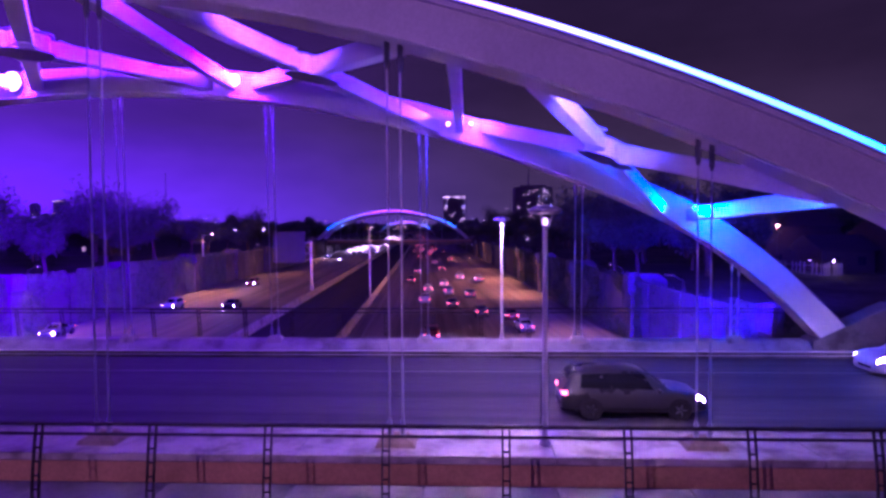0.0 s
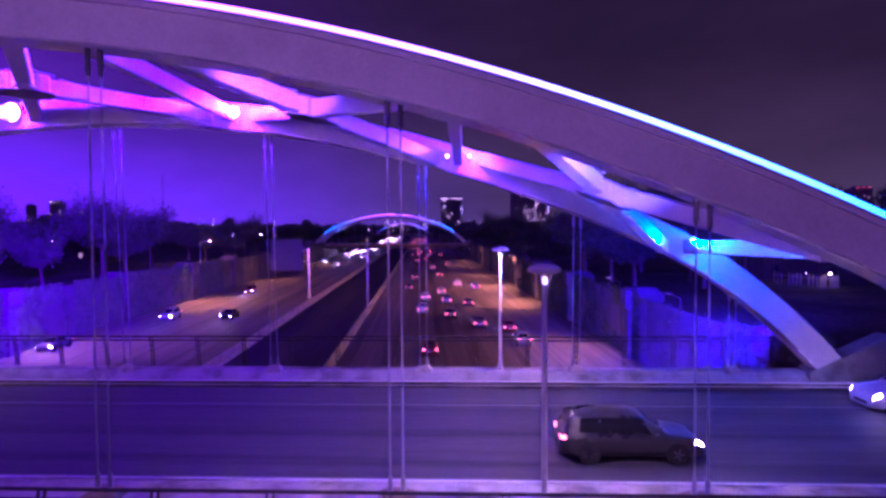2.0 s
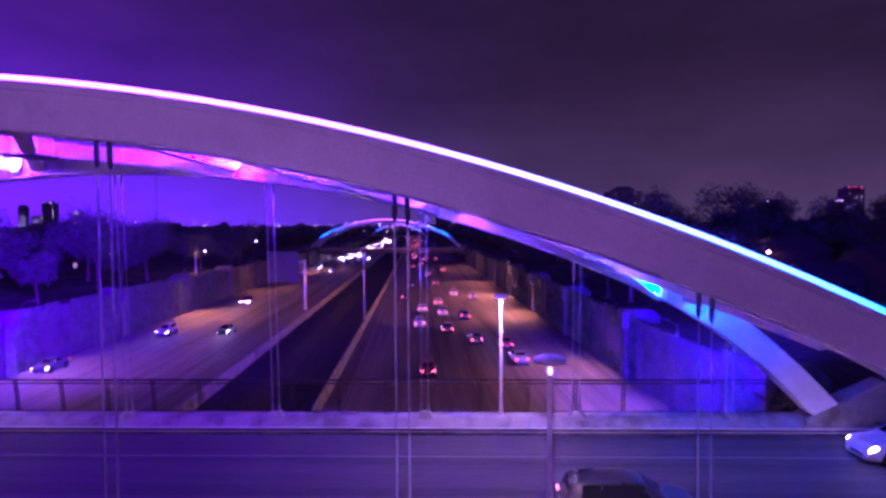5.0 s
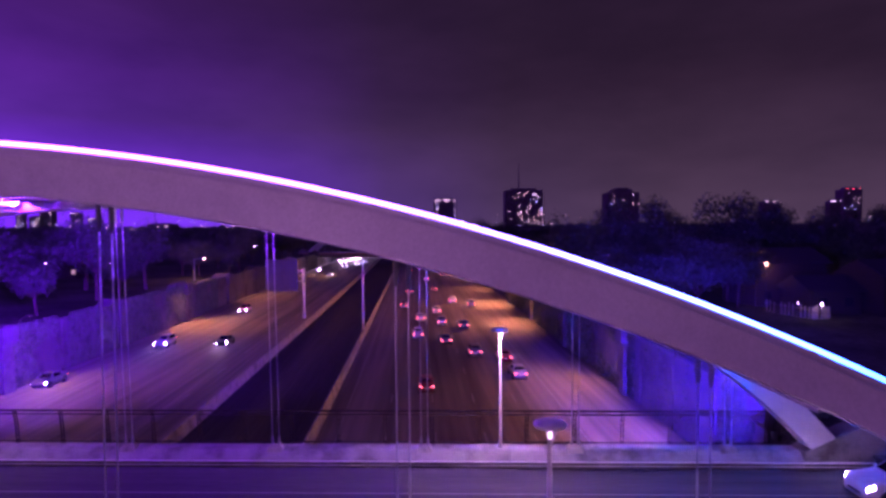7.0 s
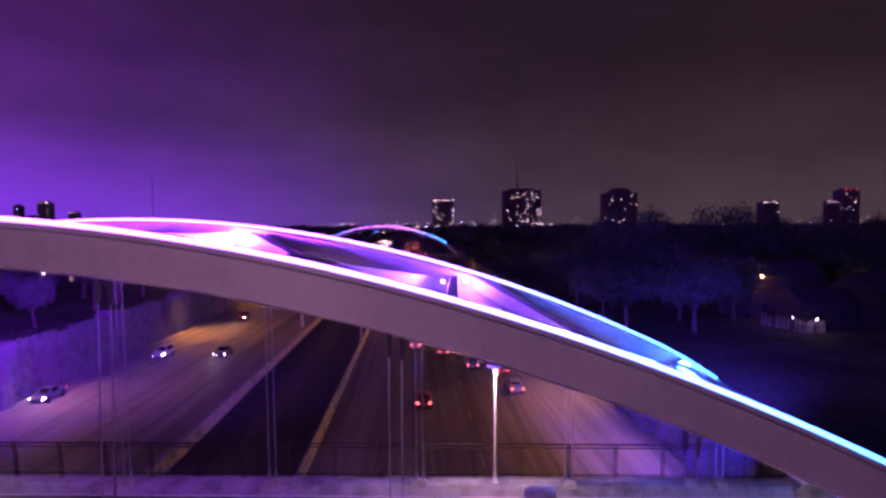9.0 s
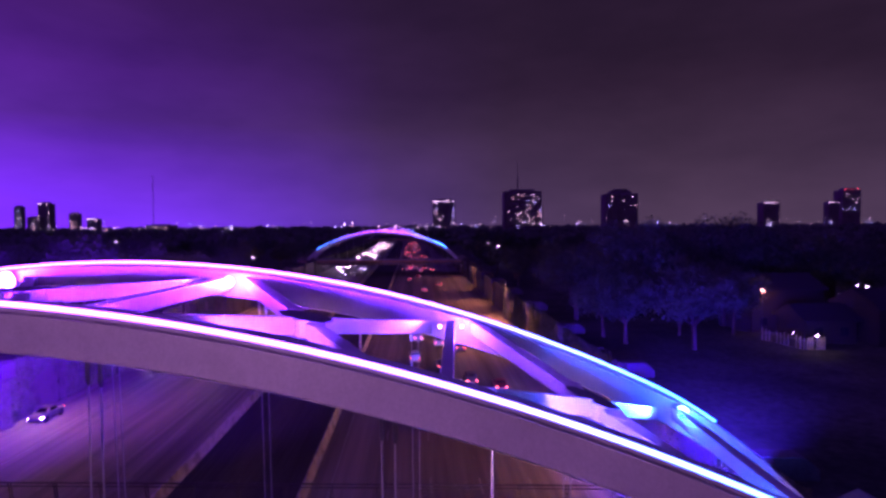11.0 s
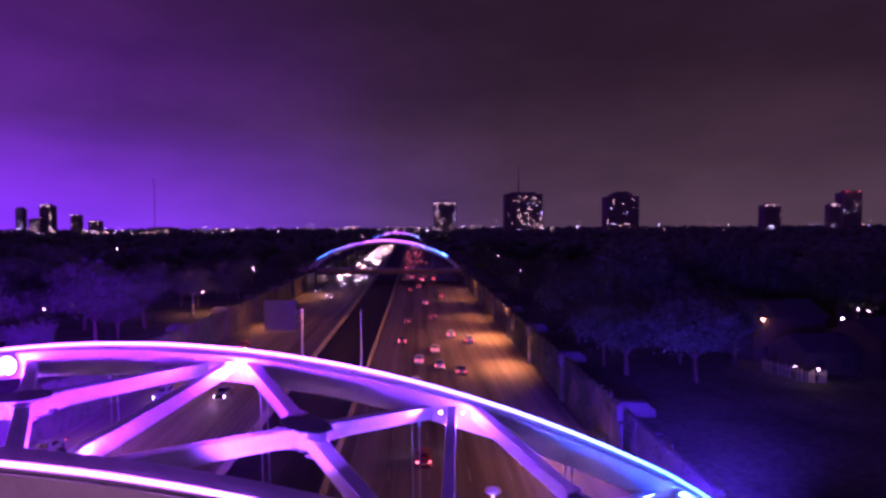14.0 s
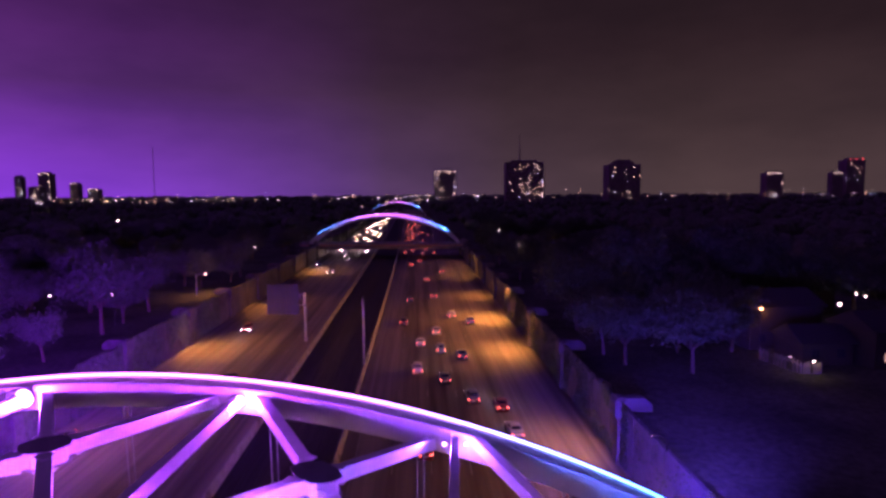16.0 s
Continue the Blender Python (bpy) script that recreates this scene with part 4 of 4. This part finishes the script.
# side views of the car kinds: share of the half length, height of the roof line, height of the window sill
SALOON = ((-1.0, 0.62, 0.62), (-0.985, 0.84, 0.84), (-0.90, 0.97, 0.95), (-0.62, 1.02, 0.96), (-0.56, 1.06, 0.96), (-0.36, 1.36, 0.95), (-0.12, 1.45, 0.94), (0.10, 1.44, 0.93), (0.22, 1.36, 0.92), (0.46, 1.02, 0.92), (0.52, 0.95, 0.91), (0.80, 0.84, 0.82), (0.95, 0.72, 0.70), (0.99, 0.60, 0.58), (1.0, 0.45, 0.44))
TALL = ((-1.0, 0.62, 0.62), (-0.985, 0.98, 0.96), (-0.965, 1.08, 1.02), (-0.88, 1.54, 1.02), (-0.78, 1.66, 1.02), (-0.40, 1.72, 1.00), (0.02, 1.71, 0.99), (0.18, 1.62, 0.98), (0.44, 1.18, 0.98), (0.50, 1.05, 0.98), (0.78, 0.96, 0.94), (0.93, 0.86, 0.84), (0.985, 0.70, 0.68), (1.0, 0.48, 0.46))


def car(paint, tall, seed, high=0.0):
    """A car standing still, its nose to +x: a smooth shell, glass set on it, wheels, lamps and trim."""
    r = random.Random(seed)
    base = empty("car")
    half, W = r.uniform(4.4, 4.8) / 2, 0.90
    line = TALL if tall else SALOON
    grow = (high or line[5][1]) / line[5][1] if tall else 1.0

    def at(x):
        f = max(-1.0, min(1.0, x / half))
        for p, q in zip(line, line[1:]):
            if f <= q[0]:
                k = (f - p[0]) / (q[0] - p[0])
                return (p[1] + (q[1] - p[1]) * k) * grow, (p[2] + (q[2] - p[2]) * k) * grow
        return line[-1][1] * grow, line[-1][2] * grow

    def ring(x):
        """Half of a cross-section, from under the floor up to the middle of the roof."""
        zr, zb = at(x)
        f = abs(x) / half
        w = W * (1.0 - 0.10 * f ** 4 - 0.10 * max(0.0, f - 0.9) / 0.1)
        low = 0.20 + 0.14 * max(0.0, f - 0.72)
        up = zr - zb
        cab = min(1.0, up / 0.4)
        g1, g2 = w * (0.90 - 0.06 * cab), w * (0.86 - 0.16 * cab)
        return [Vector((x, y, z)) for y, z in ((0.0, low), (0.86 * w, low), (0.96 * w, low + 0.10), (w, low + (zb - low) * 0.48), (0.985 * w, low + (zb - low) * 0.74), (0.96 * w, zb - 0.03), (0.92 * w, zb), (g1, zb + up * 0.42), (g2, zb + up * 0.86), (g2 * 0.84, zb + up * 0.97), (0.0, zr))]

    def spot(x, v, s):
        pts = ring(x)
        i = min(int(v), len(pts) - 2)
        p = pts[i].lerp(pts[i + 1], v - i)
        return Vector((p.x, p.y * s, p.z))

    def patch(name, mat, x0, x1, v0, v1, s, parent, label="", skew=0.0, n=4, m=2, proud=0.007):
        """A thin plate lying on the shell, between two stations and two heights of the section; s = 0 spans both sides."""
        bm = bmesh.new()
        grid = []
        rows = [v0, float(int(v0) + 1), v1] if m == 2 and s and int(v0) + 1 < v1 else [v0 + (v1 - v0) * k / m for k in range(m + 1)]
        for i in range(n + 1):
            row = []
            for j in range(m * (2 if s == 0 else 1) + 1):
                if s == 0:
                    side = -1 if j < m else 1
                    v = v0 + (v1 - v0) * (j / m if j < m else 2 - j / m)
                else:
                    side, v = s, rows[j]
                x = x0 + (x1 - x0) * i / n + skew * (v - v0)
                d = 0.02
                p = spot(x, v, side)
                tx = spot(x + d, v, side) - spot(x - d, v, side)
                tv = spot(x, min(v + 0.02, 9.98), side) - spot(x, v - 0.02, side)
                nn = tx.cross(tv) * side
                nn = nn.normalized() if nn.length > 1e-9 else Vector((0, 0, 1))
                if nn.z < -0.4:
                    nn = -nn
                row.append((bm.verts.new(p + nn * proud), bm.verts.new(p - nn * 0.012)))
            grid.append(row)
        for lay in (0, 1):
            for i in range(n):
                for j in range(len(grid[0]) - 1):
                    f = [grid[i][j][lay], grid[i + 1][j][lay], grid[i + 1][j + 1][lay], grid[i][j + 1][lay]]
                    bm.faces.new(f if lay == 0 else f[::-1])
        rim = [grid[i][0] for i in range(n + 1)] + [grid[n][j] for j in range(1, len(grid[0]))] + [grid[i][-1] for i in range(n - 1, -1, -1)] + [grid[0][j] for j in range(len(grid[0]) - 2, 0, -1)]
        for p, q in zip(rim, rim[1:] + rim[:1]):
            bm.faces.new((p[0], p[1], q[1], q[0]))
        bmesh.ops.recalc_face_normals(bm, faces=bm.faces)
        return part(name, bm, mat, parent, label)

    xs = sorted({round(f * half, 4) for f, _, _ in line} | {round(half * k / 9, 4) for k in range(-8, 9)})
    bm = bmesh.new()
    loft(bm, [ring(x) + [Vector((p.x, -p.y, p.z)) for p in ring(x)[-2:0:-1]] for x in xs])
    bmesh.ops.recalc_face_normals(bm, faces=bm.faces)
    body = part("body", bm, paint, base, "", True)
    # stations of the cabin's glass
    back, rear, front, nose = ((-0.955, -0.76, 0.14, 0.47) if tall else (-0.56, -0.36, 0.14, 0.49))
    back, rear, front, nose = (k * half for k in (back, rear, front, nose))
    mid = (rear + front) / 2
    for s in (-1, 1):
        patch("side_window", M_CARGLASS, rear + 0.02, mid - 0.05, 6.3, 7.95, s, body, "dark side window", 0.04 if tall else 0.10, 5, 2, 0.016)
        patch("side_window", M_CARGLASS, mid + 0.05, front + 0.30, 6.3, 7.95, s, body, "dark side window", -0.16, 5, 2, 0.016)
        patch("headlight", M_HEAD, half * 0.86, half * 0.975, 4.15, 5.1, s, base, "bright headlight", 0.0, 3)
        patch("tail_light", M_TAIL, -half * 0.975, -half * 0.93, 4.1, 5.3, s, base, "red tail light", 0.0, 2)
        patch("sill", M_TYRE, -half * 0.62, half * 0.62, 1.6, 2.3, s, base, "", 0.0, 4, 1)
        for x in (0.62 * half, -0.60 * half):
            bm = bmesh.new()
            tube(bm, (x, s * (W - 0.20), 0.33), (x, s * (W + 0.004), 0.33), 0.385, 0.375, 18)
            part("wheel_arch", bm, M_TYRE, base)
        bm = bmesh.new()
        zb = at(front)[1]
        box(bm, (front + 0.38, s * (W + 0.06) - 0.09, zb + 0.0), (front + 0.52, s * (W + 0.06) + 0.09, zb + 0.13), 0.04)
        part("mirror", bm, paint, base)
        bm = bmesh.new()
        box(bm, (-half - 0.012, s * 0.62 - 0.13, 0.78), (-half * 0.985 + 0.05, s * 0.62 + 0.13, 0.88), 0.02)
        part("tail_light", bm, M_TAIL, base, "red tail light")
    patch("windscreen", M_CARGLASS, front + 0.14, nose - 0.05, 9.05, 9.95, 0, body, "dark sloping glass", 0.0, 8, 3, 0.018)
    patch("rear_window", M_CARGLASS, back + (0.10 if tall else 0.06), rear - 0.06, 9.05, 9.95, 0, body, "dark sloping glass", 0.0, 6, 3, 0.018)
    wheel = None
    for x in (-0.60 * half, 0.62 * half):
        for y in (-W + 0.09, W - 0.09):
            if wheel is None:
                bm = bmesh.new()
                lathe(bm, [(0.20, -0.11), (0.30, -0.115), (0.33, -0.08), (0.33, 0.08), (0.30, 0.115), (0.20, 0.11)], 20)
                wheel = part("wheel", bm, M_TYRE, base)
                wheel.data.transform(Matrix.Rotation(math.pi / 2, 4, "X"))
                wheel.matrix_basis = Matrix.Translation((x, y, 0.331))
                bm = bmesh.new()
                tube(bm, (0, -0.09, 0), (0, 0.09, 0), 0.205, sides=16)
                for k in range(5):
                    c, d = math.cos(k * math.tau / 5), math.sin(k * math.tau / 5)
                    tube(bm, (0.04 * c, -0.105, 0.04 * d), (0.19 * c, -0.105, 0.19 * d), 0.03, 0.022, 5)
                    tube(bm, (0.04 * c, 0.105, 0.04 * d), (0.19 * c, 0.105, 0.19 * d), 0.03, 0.022, 5)
                rim = part("rim", bm, M_RIM, wheel)
            else:
                w = again(wheel, "wheel", base, Matrix.Translation((x, y, 0.331)))
                again(rim, "rim", w, Matrix.Identity(4))
    bm = bmesh.new()
    box(bm, (-half - 0.016, -0.26, 0.60), (-half + 0.03, 0.26, 0.72), 0.01)
    part("plate", bm, M_POLE, base)
    bm = bmesh.new()
    box(bm, (half * 0.985, -0.42, 0.34), (half + 0.012, 0.42, 0.46), 0.02)
    part("grille", bm, M_TYRE, base)
    bm = bmesh.new()
    box(bm, (-half - 0.01, -0.62, 0.30), (-half * 0.97, 0.62, 0.44), 0.03)
    part("bumper", bm, M_TYRE, base)
    return base


names = ["pale silver", "dark grey", "black", "mid-grey", "dark red", "dark blue"]
fleet = []
for k, p in enumerate(PAINTS):
    for tall in (False, True):
        c = car(p, tall, 40 + 2 * k + tall)
        tagged(c, ("tall " if tall else "low ") + names[k] + (" sport utility car" if tall else " saloon car") + " with its lights on", "car", "cars on the freeway")
        fleet.append(c)
taken = set()


def put_car(n, x, y, z, turn):
    m = pose(x, y, z, 0, 0, turn)
    if n not in taken:
        taken.add(n)
        fleet[n].matrix_basis = m
        return fleet[n]
    return copy_thing(fleet[n], m)


# going away, in the right-hand lanes: (line across, along)
away = ((0.3, 116), (-0.3, 98), (4.1, 111), (4.0, 93), (7.8, 107), (7.6, 84), (11.3, 81), (11.7, 72), (0.6, 66), (-3.4, 135), (3.7, 126), (8.0, 143), (11.8, 136), (4.5, 171), (-2.4, 164), (9.2, 225), (-2.5, 248), (3.0, 205), (1.2, 262), (-5.6, 300), (3.0, 296), (-1.0, 330))
for k, (u, y) in enumerate(away):
    put_car((0, 1, 7, 2, 10, 3, 8, 6, 9, 5)[k % 10], lane_x(u, y), y, FREEWAY, 94 + k % 2)
    if (u, y) in ((4.0, 93), (7.6, 84), (-0.3, 98), (11.8, 136)):
        lamp("headlamp", (lane_x(u, y) - 0.15, y + 2.6, FREEWAY + 0.7), (1.0, 0.88, 0.66), 240, 0.1, (lane_x(u, y) - 1.2, y + 14, FREEWAY), 50, 0.7)
# coming, in the left-hand lanes
come = ((-43.3, 68), (-39.4, 91), (-30.4, 92), (-37.7, 128), (-41.5, 250), (-33.1, 226), (-36.5, 300), (-29.4, 292), (-33.0, 276), (-26.2, 310))
for k, (u, y) in enumerate(come):
    put_car((2, 7, 4, 9, 11, 6, 1, 0)[k % 8], lane_x(u, y), y, FREEWAY, 274)
    if y < 320:
        a = Vector((lane_x(u, y) + 0.15, y - 2.6, FREEWAY + 0.7))
        lamp("headlamp", a, (1.0, 0.88, 0.66), 260, 0.1, a + Vector((0.75, -10, -0.75)), 46, 0.7)


def far_car(paint, tall):
    """A plainer car for the distant lanes: shell, glass, and lamps."""
    base = empty("car")
    L, H = 2.3, 1.7 if tall else 1.45
    bm = bmesh.new()
    loft(bm, [[(x, s * w, z) for x, z in ((-L, 0.3), (-L, 0.9), (-L + 0.3, 0.98), (L - 1.1, 0.98), (L - 0.1, 0.75), (L, 0.3))] for s, w in ((-1, 0.9), (1, 0.9))])
    part("body", bm, paint, base)
    bm = bmesh.new()
    loft(bm, [[(x, s * (0.84 if z < 1 else 0.66), z) for x, z in ((-L + 0.2, 0.985), (-L + 0.6, H), (0.4, H), (1.15, 0.985))] for s in (-1, 1)])
    part("cabin", bm, M_CARGLASS, base, "dark glass cabin")
    for s in (-1, 1):
        bm = bmesh.new()
        tube(bm, (L - 0.05, s * 0.62, 0.66), (L + 0.03, s * 0.62, 0.66), 0.17, 0.15, 10)
        part("headlight", bm, M_BEAM, base, "bright headlight")
        bm = bmesh.new()
        box(bm, (-L - 0.02, s * 0.66 - 0.17, 0.74), (-L + 0.06, s * 0.66 + 0.17, 0.92), 0.02)
        part("tail_light", bm, M_BRAKE, base, "red tail light")
    return base


M_BEAM = glow("headlight_beam", (1.0, 0.70, 0.34), 30.0)
M_BRAKE = glow("brake_light", (1.0, 0.14, 0.06), 5.0)
far_fleet = []
for k, p in enumerate(PAINTS):
    c = far_car(p, k % 2 == 0)
    tagged(c, ("tall " if k % 2 == 0 else "low ") + names[k] + " car far along the freeway with its lights on", "car", "cars on the freeway")
    far_fleet.append(c)
used_far = set()


def put_far(n, x, y, turn):
    m = pose(x, y, FREEWAY, 0, 0, turn)
    if n not in used_far:
        used_far.add(n)
        far_fleet[n].matrix_basis = m
    else:
        copy_thing(far_fleet[n], m)


for k in range(66):
    y = 318 + 9.0 * k + rnd.uniform(-4.0, 4.0)
    x = lane_x(rnd.choice((-37, -30, -33.5, -26.5, -40.5)), y)
    put_far(k % 6, x, y, 274)
    if k in (0, 3, 7, 12, 18, 26):
        lamp("headlamp", (x + 0.15, y - 2.6, FREEWAY + 0.7), (1.0, 0.78, 0.4), 4000, 0.1, (x + 1.7, y - 22, FREEWAY - 0.6), 70, 0.8)
for k in range(56):
    y = 300 + 9.5 * k + rnd.uniform(-4, 4)
    put_far((k + 2) % 6, lane_x(rnd.choice((-5.6, 1.6, -2, 5.2, 8.8)), y), y, 94)

# a grey hatchback and a white sport utility car crossing the bridge, one each way
for paint, seed, high, at, turn, label in ((M_GREYCAR, 77, 1.58, (5.6, 20.9), 0, "grey hatchback with its headlights on, crossing the bridge"), (M_WHITECAR, 78, 1.74, (19.3, 26.3), 180, "white sport utility car with its headlights on, crossing the bridge")):
    ride = car(paint, True, seed, high)
    ride.matrix_basis = pose(at[0], at[1], 0.001, 0, 0, turn)
    tagged(ride, label, "car", "cars on the bridge")
    sg = 1 if turn == 0 else -1
    lamp("headlamp", (at[0] + sg * 2.6, at[1], 0.7), (1.0, 0.9, 0.7), 120, 0.1, (at[0] + sg * 14, at[1], 0.0), 46, 0.7)

# ---- signs and poles along the freeway ----
M_SIGNBACK = material("aluminium_sign_back", (0.11, 0.11, 0.12), 0.45, 0.5, 0.15, 1, 0.05, 20)
base = empty("freeway_sign", (-31.5, 119.2, FREEWAY))
bm = bmesh.new()
lathe(bm, [(0.4, 0), (0.4, 0.9), (0.28, 1.0), (0.24, 9.9), (0.1, 10.0)], 12)
part("post", bm, M_GALV, base)
bm = bmesh.new()
for z in (7.4, 9.6):
    tube(bm, (0, 0, z), (-7.6, 0, z), 0.1, sides=8)
for k in range(6):
    tube(bm, (-1.26 * k, 0, 7.4), (-1.26 * (k + 1), 0, 9.6), 0.05, sides=6)
part("truss", bm, M_GALV, base, "galvanised truss arm")
bm = bmesh.new()
box(bm, (-7.65, -0.26, 5.5), (-1.1, -0.18, 11.75), 0.03)
panel = part("panel", bm, M_SIGNBACK, base, "bare back of a large sign")
for k in range(6):
    bm = bmesh.new()
    box(bm, (-7.4 + 1.2 * k, -0.32, 5.55), (-7.3 + 1.2 * k, -0.262, 11.7))
    part("stiffener", bm, M_SIGNBACK, panel)
tagged(base, "large overhead freeway sign seen from its bare back", "sign")

base = empty("camera_pole", (lane_x(MED_R, 99), 99, FREEWAY + 1.05))
bm = bmesh.new()
lathe(bm, [(0.22, 0), (0.2, 0.2), (0.12, 11.2)], 10)
part("pole", bm, M_GALV, base)
bm = bmesh.new()
box(bm, (-0.2, -0.2, 11.2), (0.2, 0.2, 11.6), 0.05)
part("housing", bm, M_SOCKET, base)
tagged(base, "tall bare steel pole on the median barrier", "pole")

# ---- houses among the trees ----
M_SIDING = material("house_siding", (0.04, 0.032, 0.024), 0.85, 0, 0.2, 1, 0.2, 10)
M_ROOF = material("shingle_roof", (0.035, 0.03, 0.028), 0.9, 0, 0.3, 2, 0.3, 14)
M_WIN_W = glow("window_light", (1.0, 0.66, 0.34), 0.25)
M_PORCH = glow("porch_bulb", (1.0, 0.80, 0.50), 10.0)
M_ORANGE = glow("orange_bulb", (1.0, 0.42, 0.08), 16.0)


def house(x, y, w, d, h, turn, label, lit=(1, 0, 1)):
    base = empty("house", (x, y, -0.05))
    base.rotation_euler = (0, 0, radians(turn))
    tagged(base, label, "house", "houses beyond the freeway")
    bm = bmesh.new()
    box(bm, (-w / 2, -d / 2, 0), (w / 2, d / 2, h), 0.03)
    part("wall", bm, M_SIDING, base)
    bm = bmesh.new()
    o = 0.5
    loft(bm, [[(s * (w / 2 + o), -d / 2 - o, h + 0.002), (s * (w / 2 + o), d / 2 + o, h + 0.002), (s * (w / 2 + o), d / 2 + o, h + 0.15), (s * (w / 2 + o), 0, h + d * 0.30), (s * (w / 2 + o), -d / 2 - o, h + 0.15)] for s in (-1, 1)])
    part("roof", bm, M_ROOF, base)
    for k, on in enumerate(lit):
        cx = (k + 0.5 - len(lit) / 2) * w / len(lit)
        bm = bmesh.new()
        for a, b in (((-0.62, 1.0), (0.62, 1.08)), ((-0.62, 2.22), (0.62, 2.3)), ((-0.62, 1.08), (-0.54, 2.22)), ((0.54, 1.08), (0.62, 2.22)), ((-0.03, 1.08), (0.03, 2.22))):
            box(bm, (cx + a[0], -d / 2 - 0.06, a[1]), (cx + b[0], -d / 2 + 0.02, b[1]))
        win = part("window", bm, M_ROOF, base)
        bm = bmesh.new()
        box(bm, (cx - 0.54, -d / 2 - 0.03, 1.08), (cx + 0.54, -d / 2 - 0.01, 2.22))
        part("pane", bm, M_WIN_W if on else M_GLASS, win)
    return base


house(50.3, 85.2, 7, 7, 3.0, 2, "low house behind a lit slatted porch among trees", (0, 0))
house(49, 95, 12, 8, 6.2, 10, "two-storey house with an orange wall lamp", (0, 0, 1))
house(66, 120, 12, 9, 5.5, 14, "dark house with one lit window among trees", (1, 0, 0))
house(60, 84, 11, 8, 5.0, 8, "dark house with lit windows among trees", (1, 0, 1))
house(-95, 150, 14, 9, 5.5, -10, "dark house with one lit window among trees", (0, 1, 0))

# slatted porch screen, round a corner, lit by bulbs over it
M_SLAT = material("pale_weathered_slat", (0.22, 0.20, 0.15), 0.8, 0, 0.3, 3, 0.2, 20)
base = empty("porch_screen", (44.6, 77.3, -0.05))
corner = Vector((0, 0, 0))
for way, n in ((Vector((-2.0, 7.6, 0)), 12), (Vector((2.6, 0.3, 0)), 8)):
    turn = math.degrees(math.atan2(way.y, way.x))
    for k in range(n):
        if k % 5 == 3:
            continue
        bm = bmesh.new()
        box(bm, (-0.11, -0.05, 0.1), (0.11, 0.05, 1.55 + 0.1 * (k % 3)), 0.01)
        p = way * ((k + 0.5) / n)
        part("slat", bm, M_SLAT, base).matrix_basis = pose(p.x, p.y, 0, 0, 0, turn)
    for z, h in ((0.05, 0.05), (1.2, 0.09)):
        bm = bmesh.new()
        box(bm, (0.1, 0.052, z), (way.length, 0.1, z + h))
        part("rail", bm, M_SLAT, base).matrix_basis = pose(0, 0, 0, 0, 0, turn)
tagged(base, "slatted porch screen lit warmly by bulbs over it", "screen")


def wall_bulb(at, rad, mat, label):
    base = empty("wall_lamp", at)
    bm = bmesh.new()
    bmesh.ops.create_icosphere(bm, subdivisions=2, radius=rad)
    part("bulb", bm, mat, base)
    bm = bmesh.new()
    tube(bm, (0, 0, -at[2]), (0, 0, -rad), 0.03, sides=6)
    tube(bm, (0, 0, rad * 0.8), (0, 0, rad * 1.3), rad * 0.8, rad * 0.3, sides=8)
    part("post", bm, M_SOCKET, base)
    tagged(base, label, "garden lamp", "garden lamps")


for x, y, z, r, mt, col, w in ((45.7, 76.9, 1.9, 0.12, M_PORCH, (1.0, 0.72, 0.16), 26), (43.6, 78.6, 1.9, 0.06, M_PORCH, (1.0, 0.72, 0.16), 9), (45.1, 89.6, 6.3, 0.26, M_ORANGE, (1.0, 0.42, 0.10), 110), (22.6, 232.7, 2.2, 0.8, M_BULB, (0.9, 1.0, 0.8), 1200), (56.5, 95.0, 5.5, 0.16, M_PORCH, (1.0, 0.85, 0.6), 8)):
    wall_bulb((x, y, z), r, mt, "bright bulb on a thin post in a garden")
    lamp("garden_light", (x, y - 0.6, z), col, w, 0.2)

# small lights that show through the trees
for x, y, z, r, mt in ((-75.9, 193, 6, 0.28, M_PORCH), (-71.2, 206, 6, 0.2, M_PORCH), (-87.0, 336, 6, 0.4, M_PORCH), (-73.0, 253, 6, 0.2, M_PORCH), (-73.5, 104, 6, 0.14, M_PORCH), (-62.5, 105, 6, 0.1, M_PORCH), (-236, 407, 7, 0.55, M_PORCH), (-470, 700, 6, 1.2, M_PORCH), (-515, 700, 6, 0.9, M_PORCH), (46.7, 120, 5.3, 0.22, M_PORCH), (31.4, 121, 6, 0.1, M_PORCH), (34.2, 120, 6, 0.1, M_PORCH), (36.2, 122, 5, 0.12, M_PORCH), (72.3, 110, 5.0, 0.13, M_PORCH), (73.4, 109, 4.8, 0.14, M_PORCH), (68.2, 108, 3.6, 0.2, M_PORCH), (68.2, 106, 1.4, 0.22, M_PORCH), (66.9, 100, 1.4, 0.12, M_PORCH), (68.4, 100, 1.4, 0.12, M_PORCH), (24.0, 236, 3.4, 0.35, M_PORCH), (15, 300, 8, 0.3, M_PORCH), (20, 300, 6, 0.3, M_PORCH)):
    wall_bulb((x, y, z), r, mt, "small garden lamp glowing through the trees")
